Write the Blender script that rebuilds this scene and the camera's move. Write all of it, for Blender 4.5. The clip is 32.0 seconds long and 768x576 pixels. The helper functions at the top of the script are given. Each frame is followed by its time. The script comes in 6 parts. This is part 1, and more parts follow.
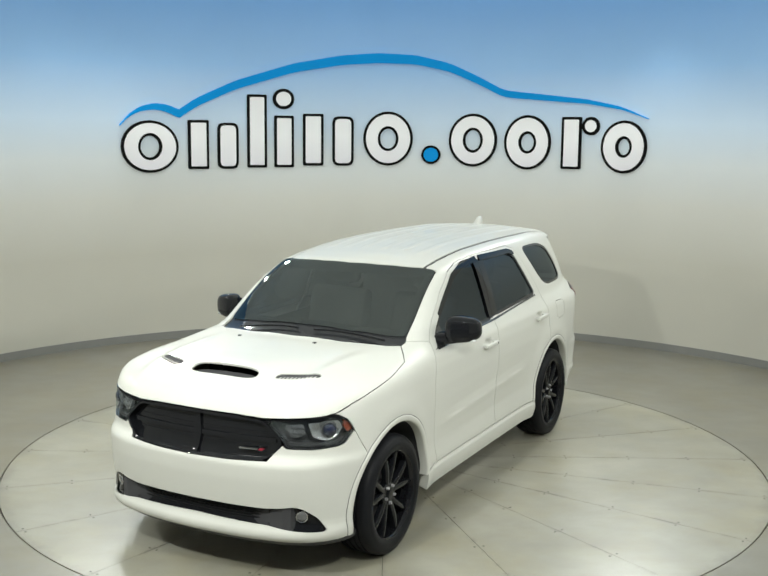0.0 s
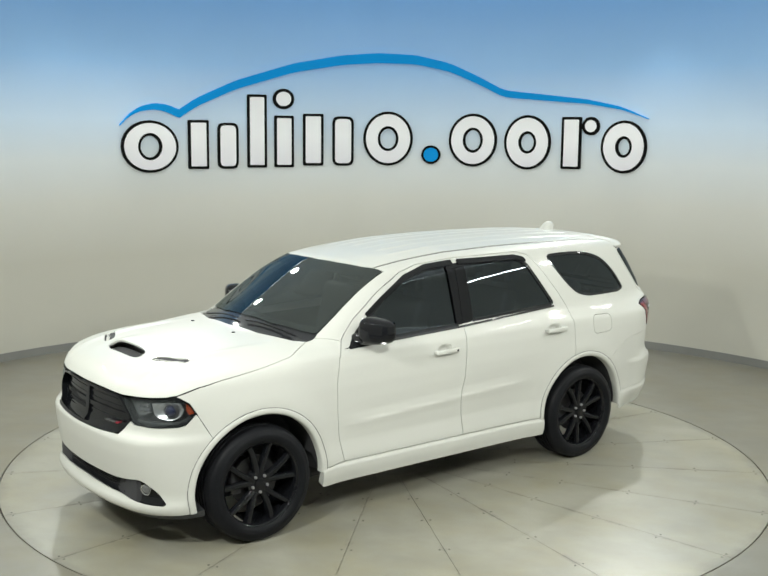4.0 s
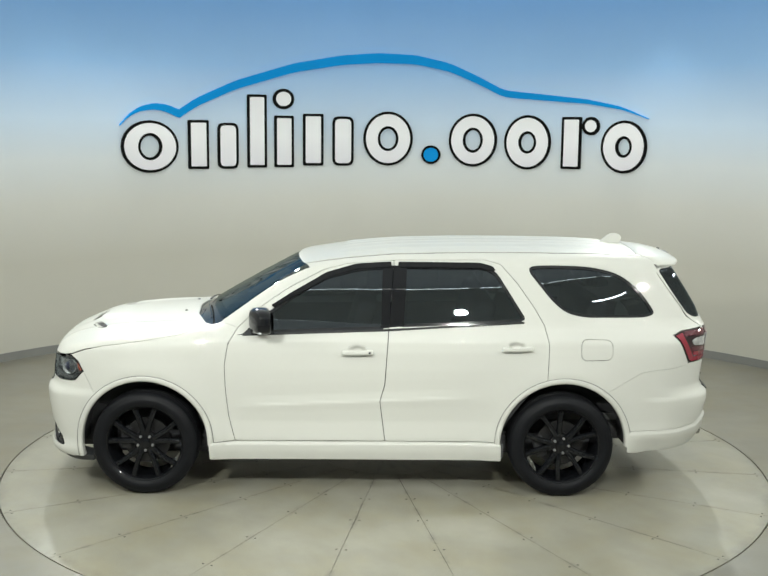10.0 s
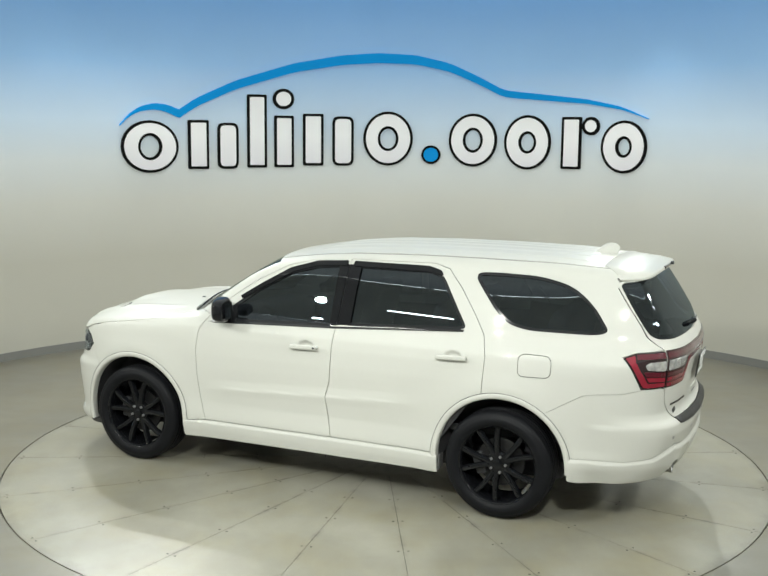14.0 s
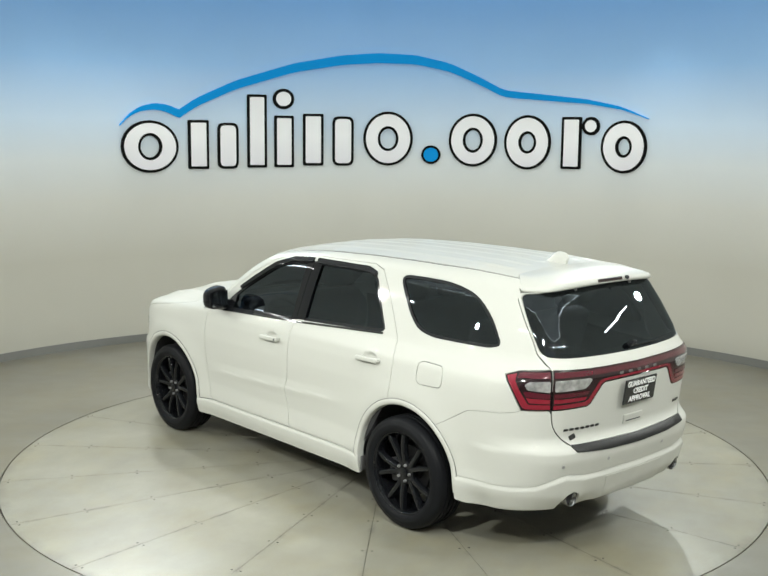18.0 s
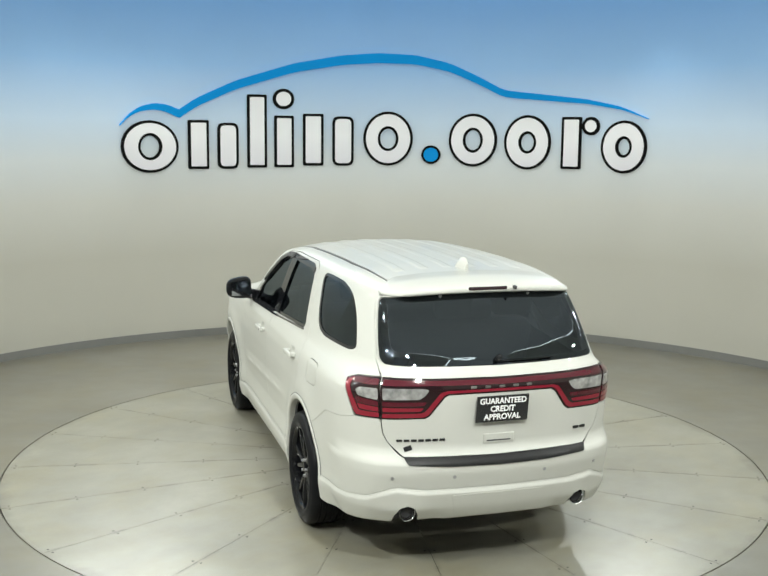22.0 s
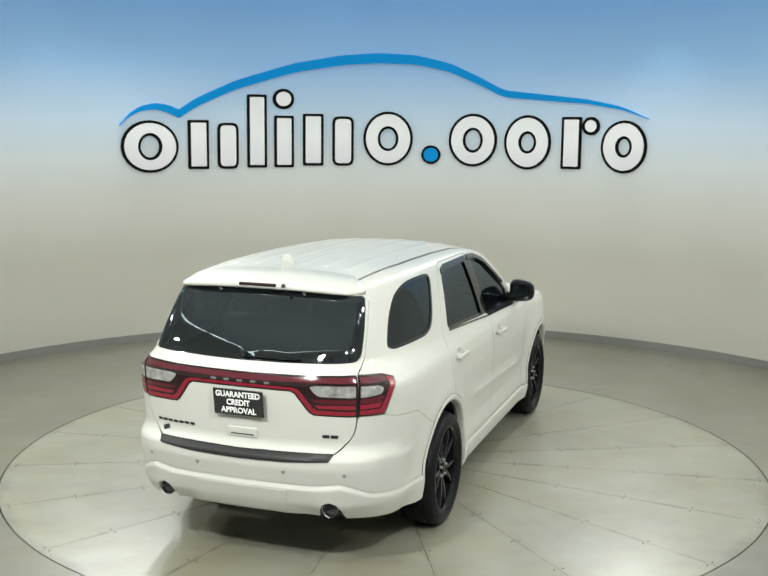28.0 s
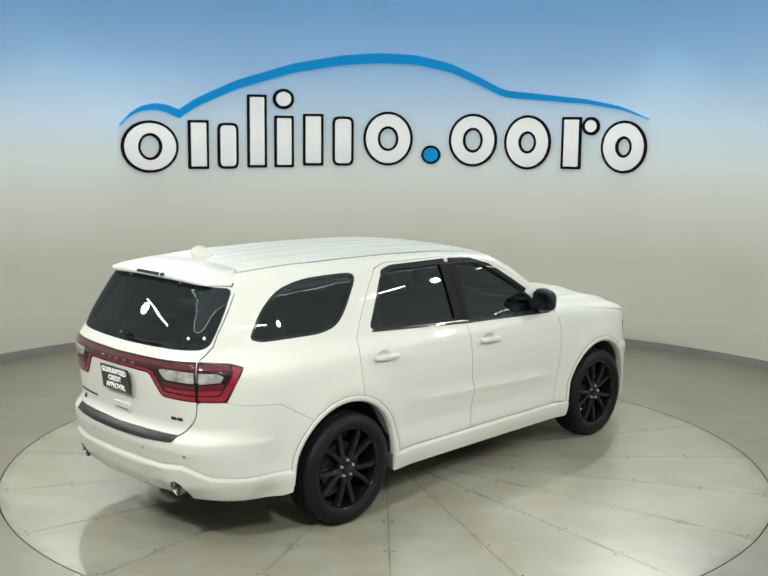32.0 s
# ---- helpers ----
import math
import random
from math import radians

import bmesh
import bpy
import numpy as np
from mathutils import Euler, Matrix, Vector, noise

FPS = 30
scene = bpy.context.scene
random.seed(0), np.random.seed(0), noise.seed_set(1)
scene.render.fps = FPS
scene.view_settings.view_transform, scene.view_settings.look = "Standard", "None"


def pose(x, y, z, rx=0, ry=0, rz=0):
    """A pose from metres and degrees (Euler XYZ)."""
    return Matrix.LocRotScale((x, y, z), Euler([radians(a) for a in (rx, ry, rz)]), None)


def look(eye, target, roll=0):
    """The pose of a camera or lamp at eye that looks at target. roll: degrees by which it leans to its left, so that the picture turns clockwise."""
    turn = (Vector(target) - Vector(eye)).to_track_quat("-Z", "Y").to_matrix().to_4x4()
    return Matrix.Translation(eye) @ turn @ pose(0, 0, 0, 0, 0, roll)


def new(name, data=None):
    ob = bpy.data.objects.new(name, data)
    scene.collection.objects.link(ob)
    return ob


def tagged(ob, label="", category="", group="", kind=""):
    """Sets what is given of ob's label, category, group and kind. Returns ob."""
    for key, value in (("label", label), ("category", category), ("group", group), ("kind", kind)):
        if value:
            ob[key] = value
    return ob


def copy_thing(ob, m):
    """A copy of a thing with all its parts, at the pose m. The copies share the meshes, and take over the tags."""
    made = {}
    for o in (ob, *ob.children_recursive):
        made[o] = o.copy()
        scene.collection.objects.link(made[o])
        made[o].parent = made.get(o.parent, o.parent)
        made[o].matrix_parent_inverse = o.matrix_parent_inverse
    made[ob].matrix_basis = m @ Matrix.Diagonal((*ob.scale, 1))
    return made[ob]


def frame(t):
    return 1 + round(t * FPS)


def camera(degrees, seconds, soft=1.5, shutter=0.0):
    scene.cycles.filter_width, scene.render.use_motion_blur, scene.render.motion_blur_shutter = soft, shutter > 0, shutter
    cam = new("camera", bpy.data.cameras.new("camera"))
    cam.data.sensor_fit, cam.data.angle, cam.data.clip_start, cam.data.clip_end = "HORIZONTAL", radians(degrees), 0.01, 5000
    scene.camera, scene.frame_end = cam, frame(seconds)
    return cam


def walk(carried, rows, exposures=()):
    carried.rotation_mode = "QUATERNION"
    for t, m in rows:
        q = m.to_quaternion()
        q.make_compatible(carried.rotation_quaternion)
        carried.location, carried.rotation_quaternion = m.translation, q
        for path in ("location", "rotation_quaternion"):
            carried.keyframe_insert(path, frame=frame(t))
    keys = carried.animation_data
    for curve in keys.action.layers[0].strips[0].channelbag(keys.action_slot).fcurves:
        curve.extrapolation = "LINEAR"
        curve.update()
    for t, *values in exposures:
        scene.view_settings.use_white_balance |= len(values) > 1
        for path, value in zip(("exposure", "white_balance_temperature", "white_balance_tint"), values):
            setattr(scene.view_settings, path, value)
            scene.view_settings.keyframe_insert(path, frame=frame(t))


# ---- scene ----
# One fixed camera above a round car turntable in a curved photo bay; the turntable and the car turn.
# The turntable's axis is the world's origin, its top is z = 0.
def camera_pose():
    pitch, pan, roll = radians(8.493), radians(-0.182), radians(0.571)
    fw = Vector((math.sin(pan) * math.cos(pitch), math.cos(pan) * math.cos(pitch), -math.sin(pitch)))
    r = fw.cross(Vector((0, 0, 1))).normalized()
    u = r.cross(fw)
    r2 = math.cos(roll) * r + math.sin(roll) * u
    u2 = math.cos(roll) * u - math.sin(roll) * r
    m = Matrix((r2, u2, -fw)).transposed().to_4x4()
    m.translation = (0, -8.350, 2.655)
    return m


cam = camera(40.68, 32.0, soft=1.6)
walk(cam, [(0.0, camera_pose()), (32.0, camera_pose())])

# ---- light ----
world = bpy.data.worlds.new("bay_world")
scene.world = world
world.use_nodes = True
world.node_tree.nodes["Background"].inputs[0].default_value = (0.72, 0.8, 0.9, 1)
world.node_tree.nodes["Background"].inputs[1].default_value = 0.05
scene.view_settings.exposure = 0.065


def lamp(name, eye, target, power, size, size_y=None, colour=(1, 0.97, 0.92), spread=180):
    d = bpy.data.lights.new(name, "AREA")
    d.shape = "RECTANGLE" if size_y else "DISK"
    d.size = size
    if size_y:
        d.size_y = size_y
    d.energy, d.color, d.spread = power, colour, radians(spread)
    ob = new(name, d)
    ob.matrix_world = look(eye, target)
    return ob


CEIL = 4.9
# a ring of round floodlights on the wall of the bay, all turned to the turntable: bearing, height, power
for bearing, z, power in [(133.5, 4.62, 84), (123, 4.62, 64), (53, 4.62, 102), (1, 3.35, 54), (-39, 3.40, 38), (-79, 3.50, 82),
                          (-112, 3.50, 92), (184, 3.30, 46), (215, 3.35, 43)]:
    x, y = 5.36 * math.cos(radians(bearing)), 5.36 * math.sin(radians(bearing))
    lamp("floodlight", (x, y, z), (0.12 * x, 0.12 * y, 0.3), 0.63 * power, 0.15, None, (0.97, 1.0, 0.94), 120)
# slim tube lights between them
for bearing in (-127, -49, -8, 187, 18, 165):
    x, y = 5.40 * math.cos(radians(bearing)), 5.40 * math.sin(radians(bearing))
    lamp("tube_light", (x, y, 3.45), (0, 0, 1.0), 3.5, 0.9, 0.026, (0.98, 1.0, 0.97), 170)
# added soft fill light under the whole unseen ceiling, not a known fixture
lamp("ceiling_fill_light", (0, -2.9, CEIL - 0.02), (0, -2.9, 0), 224, 11.2, 16.8, (0.94, 1.0, 0.99))


# ---- materials ----
def mat(name, colour, rough=0.5, metal=0.0, coat=0.0, noise_amt=0.0, noise_scale=6.0, bump=0.0, bump_scale=60.0, spec=0.5, rvar=0.0):
    m = bpy.data.materials.new(name)
    m.use_nodes = True
    nt = m.node_tree
    b = nt.nodes["Principled BSDF"]
    b.inputs["Base Color"].default_value = (*colour, 1)
    b.inputs["Roughness"].default_value = rough
    b.inputs["Metallic"].default_value = metal
    b.inputs["Coat Weight"].default_value = coat
    b.inputs["Coat Roughness"].default_value = 0.035
    b.inputs["Specular IOR Level"].default_value = spec
    tc = nt.nodes.new("ShaderNodeTexCoord")
    if noise_amt or rvar:
        n = nt.nodes.new("ShaderNodeTexNoise")
        n.inputs["Scale"].default_value = noise_scale
        n.inputs["Detail"].default_value = 5
        nt.links.new(tc.outputs["Object"], n.inputs["Vector"])
        if noise_amt:
            mx = nt.nodes.new("ShaderNodeMix")
            mx.data_type = "RGBA"
            mx.inputs[6].default_value = (*[c * (1 - noise_amt) for c in colour], 1)
            mx.inputs[7].default_value = (*[min(1, c * (1 + noise_amt)) for c in colour], 1)
            nt.links.new(n.outputs["Fac"], mx.inputs[0])
            nt.links.new(mx.outputs[2], b.inputs["Base Color"])
        if rvar:
            mr = nt.nodes.new("ShaderNodeMapRange")
            mr.inputs[1].default_value, mr.inputs[2].default_value = 0.3, 0.7
            mr.inputs[3].default_value, mr.inputs[4].default_value = max(0, rough - rvar), rough + rvar
            nt.links.new(n.outputs["Fac"], mr.inputs[0])
            nt.links.new(mr.outputs[0], b.inputs["Roughness"])
    if bump:
        n2 = nt.nodes.new("ShaderNodeTexNoise")
        n2.inputs["Scale"].default_value = bump_scale
        n2.inputs["Detail"].default_value = 4
        nt.links.new(tc.outputs["Object"], n2.inputs["Vector"])
        bp = nt.nodes.new("ShaderNodeBump")
        bp.inputs["Strength"].default_value = bump
        bp.inputs["Distance"].default_value = 0.004
        nt.links.new(n2.outputs["Fac"], bp.inputs["Height"])
        nt.links.new(bp.outputs["Normal"], b.inputs["Normal"])
    return m


def glass_mat(name, tint, gloss_rough=0.012, edge=0.42, sheen=(0.80, 0.92, 1.0), face=0.084):
    """Thin tinted glass: a clear tinted sheet under a mirror gloss that grows towards grazing angles."""
    m = bpy.data.materials.new(name)
    m.use_nodes = True
    nt = m.node_tree
    nt.nodes.remove(nt.nodes["Principled BSDF"])
    tr = nt.nodes.new("ShaderNodeBsdfTransparent")
    tr.inputs[0].default_value = (*tint, 1)
    gl = nt.nodes.new("ShaderNodeBsdfGlossy")
    gl.inputs["Roughness"].default_value = gloss_rough
    gl.inputs["Color"].default_value = (*sheen, 1)
    lw = nt.nodes.new("ShaderNodeLayerWeight")
    lw.inputs["Blend"].default_value = 0.5
    pw = nt.nodes.new("ShaderNodeMath")
    pw.operation = "POWER"
    pw.inputs[1].default_value = 5.0
    ma = nt.nodes.new("ShaderNodeMath")
    ma.operation = "MULTIPLY_ADD"
    ma.inputs[1].default_value, ma.inputs[2].default_value = edge, face
    mx = nt.nodes.new("ShaderNodeMixShader")
    nt.links.new(lw.outputs["Facing"], pw.inputs[0])
    nt.links.new(pw.outputs[0], ma.inputs[0])
    nt.links.new(ma.outputs[0], mx.inputs[0])
    nt.links.new(tr.outputs[0], mx.inputs[1])
    nt.links.new(gl.outputs[0], mx.inputs[2])
    nt.links.new(mx.outputs[0], nt.nodes["Material Output"].inputs[0])
    return m


def worn_floor(name, colour, rough, stain, speck, rim=0.0, spec=0.5):
    """Painted floor with broad stains, drag marks and fine bright and dark specks."""
    m = mat(name, colour, rough, bump=0.07, bump_scale=75, spec=spec)
    nt = m.node_tree
    b = nt.nodes["Principled BSDF"]
    tc = nt.nodes.new("ShaderNodeTexCoord")
    last = None
    for scale, detail, amount, stretch in ((0.9, 6, stain, (1, 1, 1)), (3.4, 6, stain * 0.55, (1, 1.5, 1)), (160, 2, speck, (1, 1, 1))):
        mp = nt.nodes.new("ShaderNodeMapping")
        mp.inputs["Scale"].default_value = stretch
        nt.links.new(tc.outputs["Object"], mp.inputs[0])
        n = nt.nodes.new("ShaderNodeTexNoise")
        n.inputs["Scale"].default_value = scale
        n.inputs["Detail"].default_value = detail
        nt.links.new(mp.outputs[0], n.inputs["Vector"])
        r = nt.nodes.new("ShaderNodeMapRange")
        r.inputs[1].default_value, r.inputs[2].default_value = 0.25, 0.75
        r.inputs[3].default_value, r.inputs[4].default_value = 1 - amount, 1 + amount
        nt.links.new(n.outputs["Fac"], r.inputs[0])
        if last is None:
            last = r.outputs[0]
        else:
            k = nt.nodes.new("ShaderNodeMath")
            k.operation = "MULTIPLY"
            nt.links.new(last, k.inputs[0])
            nt.links.new(r.outputs[0], k.inputs[1])
            last = k.outputs[0]
    mx = nt.nodes.new("ShaderNodeMix")
    mx.data_type, mx.blend_type = "RGBA", "MULTIPLY"
    mx.inputs[0].default_value = 1
    # dusty tan and paler scuffed areas
    tint = nt.nodes.new("ShaderNodeTexNoise")
    tint.inputs["Scale"].default_value = 1.7
    tint.inputs["Detail"].default_value = 7
    tint.inputs["Roughness"].default_value = 0.65
    nt.links.new(tc.outputs["Object"], tint.inputs["Vector"])
    rp = nt.nodes.new("ShaderNodeValToRGB")
    e = rp.color_ramp.elements
    e[0].position, e[0].color = 0.34, (colour[0] * 0.98, colour[1] * 0.94, colour[2] * 0.82, 1)
    e[1].position, e[1].color = 0.72, (colour[0] * 1.09, colour[1] * 1.09, colour[2] * 1.13, 1)
    k = e.new(0.55)
    k.color = (*colour, 1)
    nt.links.new(tint.outputs["Fac"], rp.inputs[0])
    nt.links.new(rp.outputs[0], mx.inputs[6])
    if rim:
        # grime gathered along the round edge
        ln = nt.nodes.new("ShaderNodeVectorMath")
        ln.operation = "LENGTH"
        nt.links.new(tc.outputs["Object"], ln.inputs[0])
        gr = nt.nodes.new("ShaderNodeTexNoise")
        gr.inputs["Scale"].default_value = 3.2
        gr.inputs["Detail"].default_value = 8
        gr.inputs["Roughness"].default_value = 0.7
        nt.links.new(tc.outputs["Object"], gr.inputs["Vector"])
        ad = nt.nodes.new("ShaderNodeMath")
        ad.operation = "MULTIPLY_ADD"
        ad.inputs[1].default_value = 0.35
        nt.links.new(gr.outputs["Fac"], ad.inputs[0])
        nt.links.new(ln.outputs["Value"], ad.inputs[2])
        mr = nt.nodes.new("ShaderNodeMapRange")
        mr.inputs[1].default_value, mr.inputs[2].default_value = rim + 0.10, rim + 0.23
        mr.inputs[3].default_value, mr.inputs[4].default_value = 0.0, 0.55
        nt.links.new(ad.outputs[0], mr.inputs[0])
        dm = nt.nodes.new("ShaderNodeMix")
        dm.data_type = "RGBA"
        dm.inputs[7].default_value = (0.085, 0.080, 0.068, 1)
        nt.links.new(mr.outputs[0], dm.inputs[0])
        nt.links.new(rp.outputs[0], dm.inputs[6])
        nt.links.new(dm.outputs[2], mx.inputs[6])
        # broken lines of dirt along the joints of the plates
        def math_node(op, a, c=None):
            k = nt.nodes.new("ShaderNodeMath")
            k.operation = op
            for i, v in enumerate((a, c)):
                if v is None:
                    continue
                if isinstance(v, (int, float)):
                    k.inputs[i].default_value = v
                else:
                    nt.links.new(v, k.inputs[i])
            return k.outputs[0]

        sx = nt.nodes.new("ShaderNodeSeparateXYZ")
        nt.links.new(tc.outputs["Object"], sx.inputs[0])
        turn = math_node("ADD", math_node("ARCTAN2", sx.outputs[1], sx.outputs[0]), radians(0.3))
        away = math_node("MULTIPLY", math_node("PINGPONG", turn, math.pi / 20), ln.outputs["Value"])
        near = nt.nodes.new("ShaderNodeMapRange")
        near.inputs[1].default_value, near.inputs[2].default_value = 0.034, 0.003
        near.inputs[3].default_value, near.inputs[4].default_value = 0.0, 1.0
        nt.links.new(away, near.inputs[0])
        patchy = nt.nodes.new("ShaderNodeTexNoise")
        patchy.inputs["Scale"].default_value = 4.5
        patchy.inputs["Detail"].default_value = 9
        patchy.inputs["Roughness"].default_value = 0.75
        nt.links.new(tc.outputs["Object"], patchy.inputs["Vector"])
        pr = nt.nodes.new("ShaderNodeMapRange")
        pr.inputs[1].default_value, pr.inputs[2].default_value = 0.47, 0.62
        pr.inputs[3].default_value, pr.inputs[4].default_value = 0.0, 0.55
        nt.links.new(patchy.outputs["Fac"], pr.inputs[0])
        jm = nt.nodes.new("ShaderNodeMix")
        jm.data_type = "RGBA"
        jm.inputs[7].default_value = (0.075, 0.070, 0.058, 1)
        nt.links.new(math_node("MULTIPLY", near.outputs[0], pr.outputs[0]), jm.inputs[0])
        nt.links.new(dm.outputs[2], jm.inputs[6])
        nt.links.new(jm.outputs[2], mx.inputs[6])
    nt.links.new(last, mx.inputs[7])
    nt.links.new(mx.outputs[2], b.inputs["Base Color"])
    return m


def wall_mat(name="bay_wall_paint"):
    """Painted bay wall: warm grey below, fading by height to a sky-blue band, with roller marks."""
    m = mat(name, (0.6, 0.6, 0.56), 0.62, bump=0.05, bump_scale=30)
    nt = m.node_tree
    b = nt.nodes["Principled BSDF"]
    tc = nt.nodes.new("ShaderNodeTexCoord")
    sep = nt.nodes.new("ShaderNodeSeparateXYZ")
    nt.links.new(tc.outputs["Object"], sep.inputs[0])
    mr = nt.nodes.new("ShaderNodeMapRange")
    mr.inputs[1].default_value, mr.inputs[2].default_value = 0.0, 5.0
    nt.links.new(sep.outputs[2], mr.inputs[0])
    rp = nt.nodes.new("ShaderNodeValToRGB")
    e = rp.color_ramp.elements
    e[0].position, e[0].color = 0.22, (0.53, 0.515, 0.45, 1)
    e[1].position, e[1].color = 0.90, (0.158, 0.37, 0.73, 1)
    for pos, c in ((0.36, (0.64, 0.635, 0.59)), (0.46, (0.71, 0.75, 0.77)), (0.56, (0.62, 0.76, 0.92)), (0.70, (0.33, 0.56, 0.88))):
        k = e.new(pos)
        k.color = (*c, 1)
    nt.links.new(mr.outputs[0], rp.inputs[0])
    n = nt.nodes.new("ShaderNodeTexNoise")
    n.inputs["Scale"].default_value = 0.7
    n.inputs["Detail"].default_value = 3
    nt.links.new(tc.outputs["Object"], n.inputs["Vector"])
    hv = nt.nodes.new("ShaderNodeMapRange")
    hv.inputs[3].default_value, hv.inputs[4].default_value = 0.93, 1.07
    nt.links.new(n.outputs["Fac"], hv.inputs[0])
    mul = nt.nodes.new("ShaderNodeMix")
    mul.data_type, mul.blend_type = "RGBA", "MULTIPLY"
    mul.inputs[0].default_value = 1
    nt.links.new(rp.outputs[0], mul.inputs[6])
    nt.links.new(hv.outputs[0], mul.inputs[7])
    nt.links.new(mul.outputs[2], b.inputs["Base Color"])
    return m


